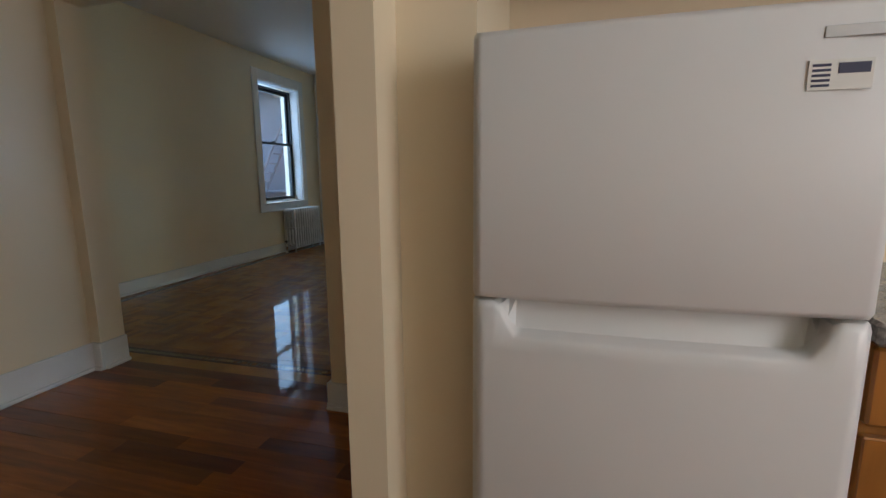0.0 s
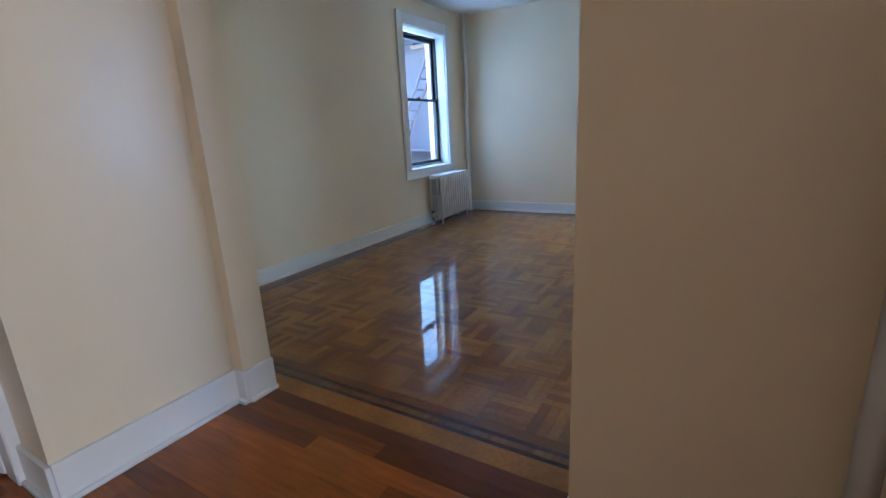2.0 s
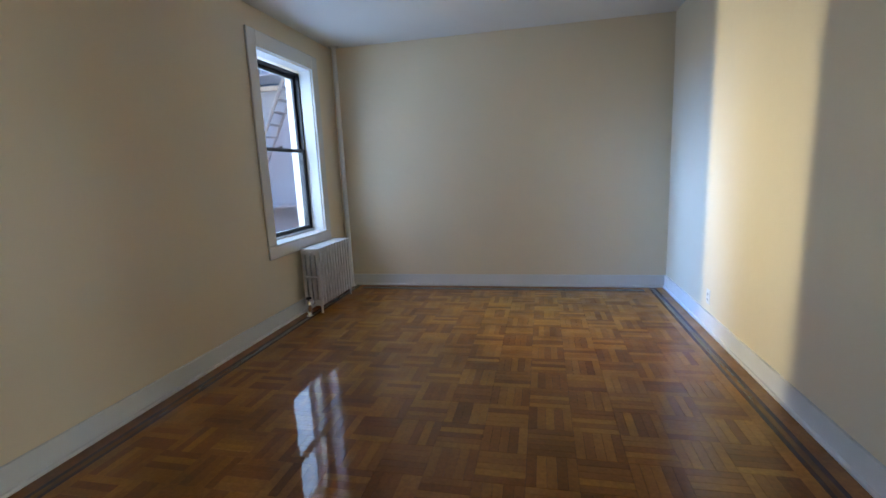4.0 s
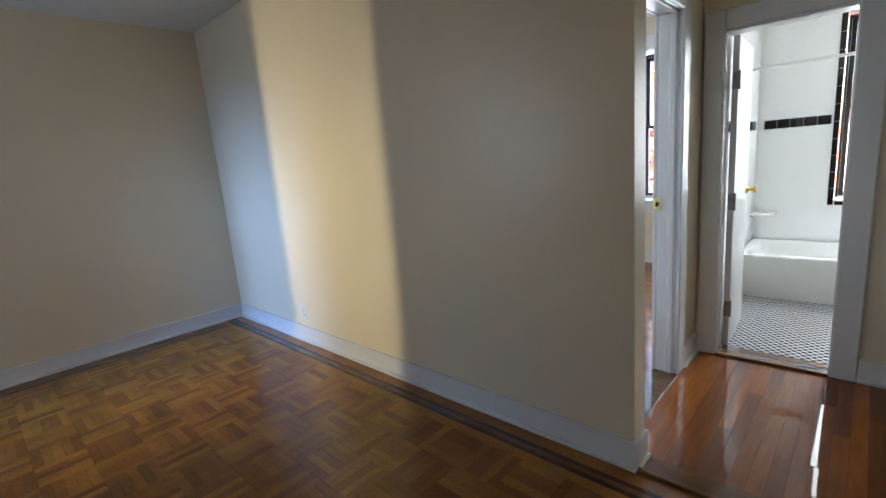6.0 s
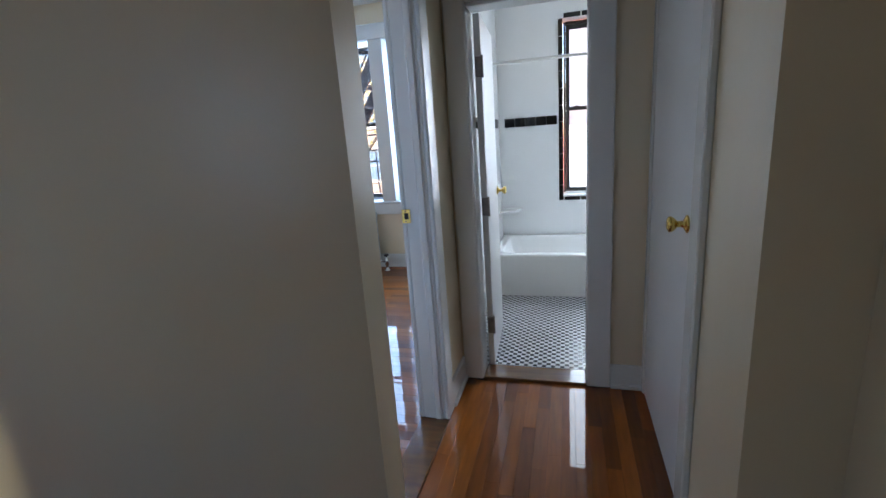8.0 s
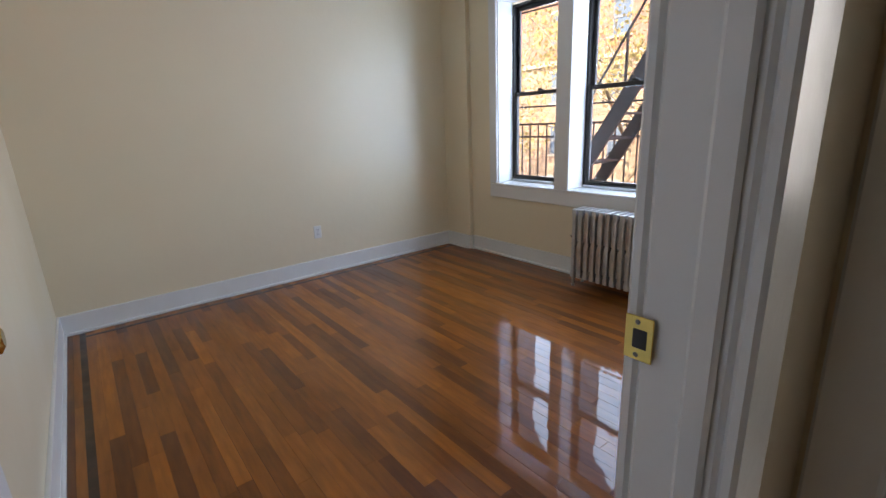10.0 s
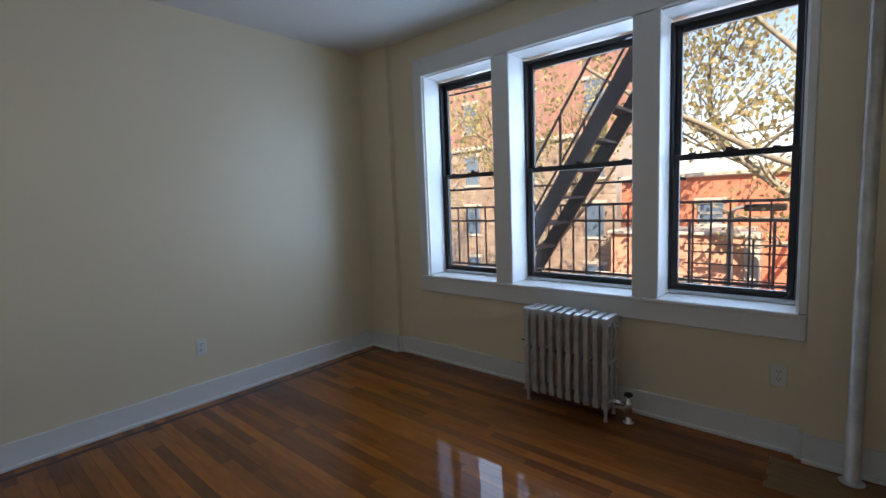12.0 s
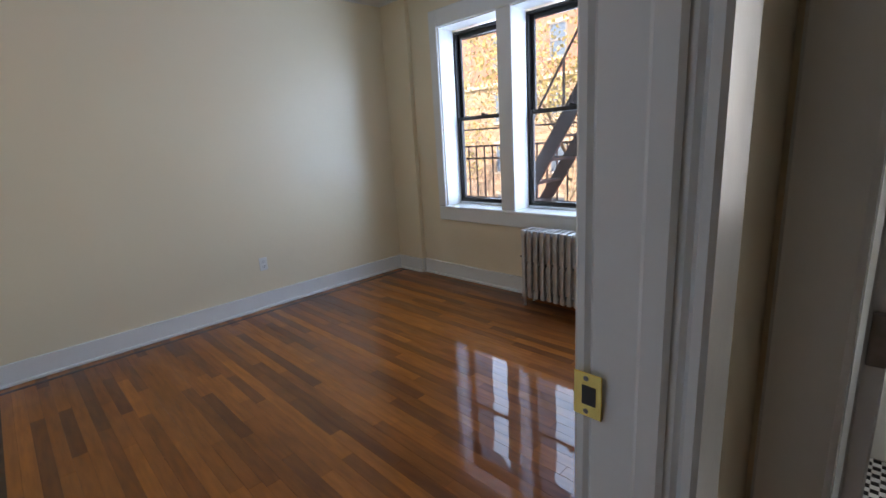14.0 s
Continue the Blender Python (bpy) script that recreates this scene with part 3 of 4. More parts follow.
riser("steam_riser_bedroom", "silver painted steam riser pipe in the corner", 3.575, .445, .030, SILVER)
riser("steam_riser_living", "cream painted riser pipe in the corner", -3.545, 3.93, .026, TRIM)
riser("steam_riser_foyer", "grey painted riser pipe in the foyer corner", -.05, -1.25, .024, material("grey_pipe_paint", (.50, .47, .43), .35, .2, vary=.2, scale=10), (.33,))


# ---- outlets and switches ----
def outlet(name, m, w=.072, h=.118):
    o = thing(name, "white duplex outlet in a plain cover plate", "outlet", group="wall outlets")
    o.matrix_world = m
    part("cover_plate", bx(-w / 2, w / 2, 0, .006, -h / 2, h / 2, bevel=.0025), PLASTIC, o)
    for z in (-.022, .022):
        rc = part("receptacle", bx(-.017, .017, .005, .0085, z - .014, z + .014, bevel=.003), PLASTIC, o)
        for xx in (-.007, .007):
            part("slot", bx(xx - .0015, xx + .0015, .0082, .0092, z - .002, z + .008), SLOT, rc)
        part("ground_hole", bx(-.003, .003, .0082, .0092, z - .010, z - .005, bevel=.0004), SLOT, rc)
    part("screw", lathe(bmesh.new(), [(.003, 0), (.0025, .001)], pose(0, .006, 0, -90, 0, 0), 8), STEEL, o)
    return o


outlet("outlet_bedroom_north", pose(2.085, BN, .41, 0, 0, 180))
outlet("outlet_bedroom_east", pose(BE, .745, .405, 0, 0, 90))
outlet("outlet_living_east", pose(0, 2.74, .255, 0, 0, 90))
sw = thing("light_switch", "chrome two-toggle switch plate on the cream wall", "switch", at=(-.555, -1.03, 1.315))
part("cover_plate", bx(-.036, .036, 0, .006, -.06, .06, bevel=.002), CHROME, sw)
part("toggle", bx(-.005, .005, .005, .017, -.004, .014, bevel=.002), PLASTIC, sw)
for z in (-.03, .03):
    part("screw", lathe(bmesh.new(), [(.004, 0), (.003, .0015)], pose(0, .006, z, -90, 0, 0), 8), STEEL, sw)

# ---- kitchen edge: fridge, cabinets, worktop ----
FX0, FX1, FY = .312, .922, -2.215
f = thing("fridge", "white top-freezer fridge beside the wall end", "fridge", at=(FX0, FY, 0))
FW, FT, FS = FX1 - FX0, 1.365, .908
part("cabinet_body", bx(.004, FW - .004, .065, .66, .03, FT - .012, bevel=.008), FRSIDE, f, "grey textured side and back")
part("gasket", bx(.012, FW - .012, .052, .066, .05, FT - .02), GASKET, f)


def fridge_door(z0, z1):
    """A door front that bows out slightly, with rounded edges."""
    bm = bmesh.new()
    us = [0, .012, .03] + [k / 14 for k in range(1, 14)] + [.97, .988, 1]
    n = len(us) - 1
    rows = []
    for i, u in enumerate(us):
        yy = -.012 * (1 - (2 * u - 1) ** 2) + (.012 if i in (0, n) else 0)
        rows.append((u * FW, yy))
    prof = []
    for x, y in rows:
        prof.append([bm.verts.new((x, y + .010, z0)), bm.verts.new((x, y, z0 + .012)), bm.verts.new((x, y, z1 - .012)), bm.verts.new((x, y + .010, z1)), bm.verts.new((x, .05, z1)), bm.verts.new((x, .05, z0))])
    for a, b in zip(prof, prof[1:]):
        for k in range(6):
            fc = bm.faces.new((a[k], b[k], b[(k + 1) % 6], a[(k + 1) % 6]))
            fc.smooth = k in (0, 1, 2)
    bm.faces.new(prof[0])
    bm.faces.new(prof[-1][::-1])
    bmesh.ops.recalc_face_normals(bm, faces=bm.faces)
    return bm


part("freezer_door", fridge_door(FS + .004, FT), FRIDGE, f)


def lower_door():
    """The lower door: its top edge dips into a long scooped handle."""
    bm = bmesh.new()
    n, top = 48, FS - .004
    cols = []
    for i in range(n + 1):
        u = i / n
        e = min(1, max(0, (u - .07) / .06)) * min(1, max(0, (.93 - u) / .07))
        e = e * e * (3 - 2 * e)
        zt = top - .056 * e
        yy = -.012 * (1 - (2 * u - 1) ** 2) + (.012 if i in (0, n) else 0)
        x = u * FW
        cols.append([bm.verts.new(c) for c in ((x, yy + .01, .06), (x, yy, .072), (x, yy, top - .085), (x, yy, zt - .010), (x, yy + .006, zt), (x, yy + .012 + .028 * e, zt + .002), (x, .05, top), (x, .05, .06))])
    for a, b in zip(cols, cols[1:]):
        for k in range(8):
            fc = bm.faces.new((a[k], b[k], b[(k + 1) % 8], a[(k + 1) % 8]))
            fc.smooth = k in (1, 2, 3, 4)
    bm.faces.new(cols[0])
    bm.faces.new(cols[-1][::-1])
    bmesh.ops.recalc_face_normals(bm, faces=bm.faces)
    return bm


part("lower_door", lower_door(), FRIDGE, f, "white lower door with a scooped handle along its top")
part("toe_grille", bx(.02, FW - .02, .03, .06, .0, .055, bevel=.004), GASKET, f)
part("hinge_cover", bx(FW - .09, FW - .02, .01, .07, FT, FT + .018, bevel=.006), FRIDGE, f)
part("badge", bx(.495, .575, -.009, -.0055, FT - .052, FT - .036, bevel=.001), ALU, f, "small grey maker's badge")
lb = part("energy_sticker", bx(.480, .556, -.0105, -.006, FT - .121, FT - .081), LABELW, f, "white paper sticker with dark print")
for i in range(5):
    part("sticker_code_bar", bx(.484, .506, -.0112, -.0100, FT - .117 + i * .0068, FT - .1135 + i * .0068), LABELD, lb)
part("sticker_print", bx(.515, .552, -.0112, -.0100, FT - .100, FT - .086), LABELD, lb)


def cabinet(name, x0, x1, z0, z1, y0, y1, doors, drawer):
    c = thing(name, "honey oak kitchen cabinet with framed doors", "cabinet", at=(x0, y0, z0))
    w, hh, dp = x1 - x0, z1 - z0, y1 - y0
    part("body", bx(0, w, .02, dp, 0, hh, bevel=.003), CABWOOD, c)
    dh = hh - (.17 if drawer else .02)
    for i in range(doors):
        a, b = w / doors * i + .012, w / doors * (i + 1) - .012
        dr = part("door", boxes([(a, a + .055, 0, .019, .012, dh), (b - .055, b, 0, .019, .012, dh), (a + .055, b - .055, 0, .019, dh - .055, dh), (a + .055, b - .055, 0, .019, .012, .067), (a + .05, b - .05, .007, .018, .06, dh - .05)], bevel=.003), CABWOOD, c)
        part("knob", lathe(bmesh.new(), [(.006, 0), (.006, .01), (.014, .016), (.014, .022), (.006, .026)], pose(b - .03, 0, dh * .8, 90, 0, 0), 12), BRASS, dr)
        if drawer:
            part("drawer", bx(a, b, 0, .019, dh + .02, hh - .012, bevel=.005), CABWOOD, c)
    return c


cabinet("base_cabinet", .955, 1.75, .10, .86, -2.14, -1.52, 2, True)
cabinet("base_cabinet", 1.752, 2.58, .10, .86, -2.14, -1.52, 2, True)
cabinet("wall_cabinet", .36, 1.70, 1.62, 2.35, -1.95, -1.52, 3, False)
tagged(part("worktop", bx(.945, 2.58, -2.18, -1.505, .862, .90, bevel=.006), GRANITE), "dark speckled granite kitchen worktop on oak cabinets", "worktop")
bs = thing("backsplash", "grey tiled backsplash above the worktop", "backsplash", kind="structure", at=(.95, -1.502, .90))
tm = mesh_of("tile", bx(0, .148, -.008, 0, 0, .073, bevel=.002), TILEK)
for r in range(8):
    for c in range(10):
        o = new("tile", tm)
        o.parent = bs
        o.location = (.152 * c + (.076 if r % 2 else 0), 0, .004 + .077 * r)

# ---- bathroom ----
t = thing("bathtub", "white enamel bathtub along the window wall", "bathtub", at=(2.84, -1.345, 0))
bm = bmesh.new()
L, Wd, Ht = 1.51, .815, .37


def ring(inset, z, rad, n=6):
    pts = []
    for cx, cy, a0 in ((Wd - inset - rad, L - inset - rad, 0), (inset + rad, L - inset - rad, 90), (inset + rad, inset + rad, 180), (Wd - inset - rad, inset + rad, 270)):
        for k in range(n + 1):
            a = radians(a0 + 90 * k / n)
            pts.append(bm.verts.new((cx + rad * math.cos(a), cy + rad * math.sin(a), z)))
    return pts


rs = [ring(0, 0, .01), ring(0, Ht - .02, .01), ring(.006, Ht - .004, .012), ring(.02, Ht, .02), ring(.07, Ht, .08), ring(.085, Ht - .015, .09), ring(.13, .12, .12), ring(.18, .08, .12)]
for a, b in zip(rs, rs[1:]):
    for k in range(len(a)):
        fc = bm.faces.new((a[k], a[(k + 1) % len(a)], b[(k + 1) % len(a)], b[k]))
        fc.smooth = True
bm.faces.new(rs[-1])
part("tub_body", bm, TUBM, t)
part("drain", lathe(bmesh.new(), [(.03, .081), (.028, .084), (.01, .083)], Matrix.Translation((.4, 1.2, 0)), 14), CHROME, t)
rod = thing("shower_rod", "white shower curtain rod above the bathtub", "curtain rod", at=(2.88, 0, 1.93))
part("rod", tube(bmesh.new(), [(0, -1.349, 0), (0, .169, 0)], .0125, 12), TUBM, rod)
for y in (-1.345, .160):
    part("flange", lathe(bmesh.new(), [(.03, -.004), (.03, .004), (.016, .008)], pose(0, y, 0, 90, 0, 0), 14), TUBM, rod)
sh = thing("corner_shelf", "white ceramic corner shelf over the bathtub", "shelf", at=(3.66, .17, .62))
bm = bmesh.new()
lo_ = [bm.verts.new((0, 0, 0))] + [bm.verts.new((-.2 * math.cos(a), -.2 * math.sin(a), 0)) for a in [math.pi / 2 * k / 8 for k in range(9)]]
hi_ = [bm.verts.new(v.co + Vector((0, 0, .022))) for v in lo_]
bm.faces.new(lo_)
bm.faces.new(hi_[::-1])
for k in range(10):
    bm.faces.new((lo_[k], lo_[(k + 1) % 10], hi_[(k + 1) % 10], hi_[k]))
bmesh.ops.recalc_face_normals(bm, faces=bm.faces)
part("shelf_plate", bm, TUBM, sh)

to = thing("toilet", "white ceramic toilet with a closed lid", "toilet", at=(2.22, -1.345, 0))


def oval(bm, rows, cy=0.0):
    """Oval rings: half width, half length, centre y, height."""
    rings = [[bm.verts.new((a * math.cos(2 * math.pi * k / 28), c + b * math.sin(2 * math.pi * k / 28), z)) for k in range(28)] for a, b, c, z in rows]
    for p, q in zip(rings, rings[1:]):
        for k in range(28):
            fc = bm.faces.new((p[k], p[(k + 1) % 28], q[(k + 1) % 28], q[k]))
            fc.smooth = True
    bm.faces.new(rings[0][::-1])
    bm.faces.new(rings[-1])
    return bm


part("bowl", oval(bmesh.new(), [(.12, .20, .32, 0), (.11, .19, .33, .05), (.10, .18, .36, .16), (.15, .22, .42, .28), (.185, .245, .45, .36), (.185, .25, .45, .385)]), TUBM, to)
part("seat", oval(bmesh.new(), [(.185, .245, .45, .386), (.193, .255, .45, .392), (.190, .252, .45, .404)]), TUBM, to)
part("lid", oval(bmesh.new(), [(.183, .245, .45, .405), (.192, .254, .45, .412), (.186, .248, .45, .424), (.12, .17, .45, .430)]), TUBM, to)
tk = part("tank", bx(-.21, .21, .005, .19, .38, .72, bevel=.02, seg=3), TUBM, to)
part("tank_lid", bx(-.22, .22, .003, .20, .72, .75, bevel=.01, seg=2), TUBM, tk)
part("flush_handle", bx(-.19, -.11, .19, .205, .66, .68, bevel=.005), CHROME, tk)

# black band and black window border of single tiles
band = thing("tile_band", "band of black glazed tiles on the white bathroom wall", "tile band", kind="structure", at=(3.658, 0, 1.44))
btm = mesh_of("tile", bx(-.007, 0, .0015, .0985, 0, .082, bevel=.002), TILEB)
bts = mesh_of("tile", bx(-.007, 0, 0, .040, .0015, .1485, bevel=.002), TILEB)
bth = mesh_of("tile", bx(-.007, 0, .0015, .1485, 0, .040, bevel=.002), TILEB)


def lay(me, parent, loc, rot=0):
    o = new("tile", me)
    o.parent = parent
    o.location = loc
    o.rotation_euler = (0, 0, radians(rot))
    return o


for i in range(5):
    lay(btm, band, (0, -.385 + .1 * i, 0))
for i in range(14):
    lay(btm, band, (-.13 - .1 * i, .168, 0), 90)
wb = thing("window_tile_border", "black glazed tile border round the bathroom window", "tile border", kind="structure", at=(3.658, 0, .71))
for i in range(11):
    lay(bts, wb, (0, -.44, .15 * i))
    lay(bts, wb, (0, -1.262, .15 * i))
for i in range(5):
    lay(bth, wb, (0, -1.222 + .156 * i, 0))
    lay(bth, wb, (0, -1.222 + .156 * i, 1.65))
structure("window_sill_bathroom", bx(3.64, 3.77, -1.222, -.438, .745, .765, bevel=.004), TILEW, "white tiled bathroom window sill", "sill")
sill = structure("threshold_bathroom", bx(1.405, 1.56, -.577, -.003, -.012, .018, bevel=.006, seg=2), SADDLE, "varnished oak saddle at the bathroom door", "threshold")
structure("threshold_bedroom", bx(.245, .984, .10, .247, -.012, .008, bevel=.004), SADDLE, "varnished oak saddle at the bedroom door", "threshold")
structure("threshold_hall", boxes([(-.02, .075, -.838, -.002, -.012, .016), (.078, .118, -.838, -.002, -.012, .006)], bevel=.005), SADDLE, "varnished oak saddle at the hall opening", "threshold")


# ---- outside, street side ----
def window_far(parent, x, y0, y1, z0, z1, side, lab=""):
    w = part("window", bx(x - side * .02, x + side * .05, y0 - .08, y1 + .08, z0 - .10, z0, bevel=.01), STONE, parent, lab)
    part("lintel", bx(x - side * .02, x + side * .04, y0 - .10, y1 + .10, z1, z1 + .14, bevel=.01), STONE, w)
    part("frame", boxes([(x - side * .05, x + side * .015, y0, y0 + .06, z0, z1), (x - side * .05, x + side * .015, y1 - .06, y1, z0, z1), (x - side * .05, x + side * .015, y0, y1, z1 - .06, z1), (x - side * .05, x + side * .015, y0, y1, (z0 + z1) / 2 - .04, (z0 + z1) / 2 + .04), (x - side * .05, x + side * .015, y0, y1, z0, z0 + .06)]), GREYIRON, w)
    part("pane", bx(x - side * .03, x - side * .01, y0 + .06, y1 - .06, z0 + .06, z1 - .06), PANE, w)
    return w


GZ = -6.2
ap = thing("apartment_building", "tan and red brick apartment house across the street", "building", at=(0, 0, 0))
X = 20.0
part("lower_wall", bx(X + .02, X + 9, 7.6, 40, GZ, 3.9), MORTAR, ap, "tan brick lower storeys")
part("upper_wall", bx(X + .01, X + 9, 7.6, 40, 4.0, 9.4), BRICK_R, ap, "red brick upper storeys")
part("belt_course", bx(X - .15, X + .05, 7.55, 40, 3.85, 4.05, bevel=.03), STONE, ap, "pale stone belt course")
part("cornice", boxes([(X - .5, X + .2, 7.4, 40, 9.2, 9.45), (X - .3, X + .2, 7.5, 40, 8.95, 9.2)], bevel=.04), STONE, ap, "pale roof cornice")
part("roof", bx(X, X + 9, 7.6, 40, 9.41, 9.55), ASPHALT, ap)
verts, faces = [], []
rnd = random.Random(4)
for r in range(62):
    z = -3.2 + r * .115
    y = 7.6 + (.16 if r % 2 else 0)
    while y < 26:
        x0 = X - .004 - .012 * rnd.random()
        k = len(verts)
        verts += [(x0, y, z), (x0, y + .305, z), (x0, y + .305, z + .1), (x0, y, z + .1), (X + .03, y, z), (X + .03, y + .305, z), (X + .03, y + .305, z + .1), (X + .03, y, z + .1)]
        faces += [(k, k + 3, k + 2, k + 1), (k + 3, k + 7, k + 6, k + 2), (k, k + 1, k + 5, k + 4), (k, k + 4, k + 7, k + 3), (k + 1, k + 2, k + 6, k + 5)]
        y += .32
me = bpy.data.meshes.new("bricks")
me.from_pydata(verts, [], faces)
me.materials.append(BRICK_T)
br = new("bricks", me)
br.parent = ap
br["kind"] = "stuff"
for z0 in (-5.4, -3.1, -.45, 2.1, 4.75, 7.2):
    for y0 in (8.05, 11.3, 14.6, 17.8, 21.0, 24.2, 27.5):
        window_far(ap, X - .03, y0, y0 + .88, z0, z0 + 1.45, -1)

rb = thing("red_building", "low salmon red building with a flat roof", "building")
part("rear_block", bx(17.2, 26, -6, 6.35, GZ, 1.8), SALMON, rb, "tall salmon red wall")
part("parapet", bx(17.05, 17.5, -6.1, 6.45, 1.8, 1.95, bevel=.03), STONE, rb)
part("front_block", bx(15.0, 17.3, 2.4, 5.9, GZ, .14), SALMON2, rb, "pale salmon front wing")
part("coping", bx(14.9, 17.25, 2.35, 6.0, .14, .24, bevel=.02), STONE, rb)
part("corner_pier", bx(14.93, 15.6, 2.05, 2.38, GZ, .24, bevel=.02), STONE, rb, "pale stone corner pier")
for y0 in (.6, 3.2):
    window_far(rb, 17.17, y0, y0 + .75, .32, 1.0, -1)
for y0 in (3.4, 5.4):
    window_far(rb, 14.97, y0, y0 + .9, -2.6, -1.2, -1)

structure("ground", bx(-400, 400, -400, 400, GZ - .6, GZ - .15), ASPHALT, "grey ground out to the horizon", "ground")
structure("road", bx(8.0, 13.0, -120, 120, GZ - .16, GZ - .12), ASPHALT, "asphalt street", "road")
structure("pavement_far", bx(13.0, 20, -120, 120, GZ - .2, GZ, bevel=.02), PAVE, "concrete pavement across the street", "pavement")
structure("pavement_near", bx(4.02, 8.0, -120, 120, GZ - .2, GZ, bevel=.02), PAVE, "concrete pavement below the windows", "pavement")
structure("facade_own", boxes([(4.02, 4.1, -8, 12, GZ, -.2), (4.02, 4.1, -8, 12, H + .12, 6), (4.02, 4.1, 4.2, 12, -.2, 2.9), (4.02, 4.1, -8, -1.5, -.2, 2.9)]), BRICK_R, "brick face of the house around the windows", "wall")


# the fire escape
fe = thing("fire_escape", "black iron fire escape with stair and railing", "fire escape", at=(0, 0, 0))
RX, RZ, RB = 5.25, 1.285, .38
for y0, y1 in ((-1.4, 4.8),):
    for z in (RZ, RZ - .16, RB + .22):
        part("rail", bx(RX - .014, RX + .014, y0, y1, z - .012, z + .012), IRON, fe)
    n = int((y1 - y0) / .135)
    bar = mesh_of("bar", bx(-.007, .007, -.007, .007, 0, RZ - RB), IRON)
    for i in range(n + 1):
        o = new("bar", bar)
        o.parent = fe
        o.location = (RX, y0 + i * (y1 - y0) / n, RB)
for y in (-1.4, 4.8):
    for z in (RZ, RB + .22):
        part("rail", bx(4.1, RX, y - .012, y + .012, z - .012, z + .012), IRON, fe)
for i in range(9):
    xx = 4.2 + i * .128
    part("platform_slat", bx(xx, xx + .05, -1.4, 4.8, RB - .03, RB), IRON, fe)
for y in (-1.2, .9, 2.4, 3.7):
    part("bracket", bx(3.99, RX, y - .02, y + .02, RB - .09, RB - .03), IRON, fe)
for i in range(9):
    xx = 4.2 + i * .128
    part("upper_platform_slat", bx(xx, xx + .05, -1.4, .95, 3.5, 3.53), IRON, fe)
A, B = Vector((4.62, 3.11, .40)), Vector((4.62, 1.063, 3.54))
for xx in (4.62, 5.12):
    bm = bmesh.new()
    dirv = (B - A).normalized()
    nrm = Vector((0, dirv.z, -dirv.y))
    c = [Vector((xx, p.y, p.z)) + nrm * s_ for p in (A, B) for s_ in (-.07, .07)]
    vs = [bm.verts.new(v + Vector((dx, 0, 0))) for dx in (-.012, .012) for v in c]
    for q in ((0, 1, 3, 2), (4, 6, 7, 5), (0, 4, 5, 1), (1, 5, 7, 3), (3, 7, 6, 2), (2, 6, 4, 0)):
        bm.faces.new([vs[k] for k in q])
    bmesh.ops.recalc_face_normals(bm, faces=bm.faces)
    part("stringer", bm, IRON, fe)
    part("handrail", tube(bmesh.new(), [(xx, A.y, A.z + .62), (xx, B.y, B.z + .62)], .012, 8), IRON, fe)
for xx in (4.62, 5.12):
    for k in (.02, .34, .66, .98):
        p = A.lerp(B, k)
        part("baluster", bx(xx - .009, xx + .009, p.y - .009, p.y + .009, p.z, p.z + .62), IRON, fe)
part("tie_rod", tube(bmesh.new(), [(RX, 1.55, 1.49), (RX, 4.8, 1.51)], .011, 8), IRON, fe)
part("tie_rod", tube(bmesh.new(), [(RX, 3.3, 2.64), (RX, 4.8, 2.66)], .011, 8), IRON, fe)
part("post", tube(bmesh.new(), [(RX, 4.8, RB), (RX, 4.8, 3.5)], .014, 8), IRON, fe)
for i in range(1, 13):
    p = A.lerp(B, i / 13)
    part("tread", bx(4.62, 5.12, p.y - .07, p.y + .07, p.z - .012, p.z + .012), IRON, fe)
gt = thing("window_gate", "thin iron bar grille on the fire escape outside the window", "grille", at=(4.72, 0, RB))
for y, h_, w_ in ((1.40, .77, .009), (1.26, .64, .006), (1.13, .64, .006), (.99, .64, .006), (.87, .77, .009), (.76, .64, .006)):
    part("upright", bx(-w_, w_, y - w_, y + w_, 0, h_), IRON, gt)
for z in (.12, .19, .26, .34, .45, .54, .60):
    part("crossbar", bx(-.005, .005, .70, 1.44, z - .005, z + .005), IRON, gt)

# the street lamp beyond the fire escape
sl = thing("street_lamp", "grey steel street lamp with a dark cobra head", "street lamp", at=(12.7, 2.36, GZ))
part("pole", tube(bmesh.new(), [(0, 0, 0), (0, 0, 3.0), (0, 0, 7.05)], [.11, .085, .06], 12), GREYIRON, sl)
part("arm", tube(bmesh.new(), [(0, 0, 7.02), (0, -.05, 7.12), (0, -.16, 7.17), (0, -.32, 7.17)], .04, 10), GREYIRON, sl)
part("lamp_head", bx(-.14, .14, -1.0, -.26, 7.09, 7.24, bevel=.05, seg=3), DARKIRON, sl, "dark oblong lamp head")


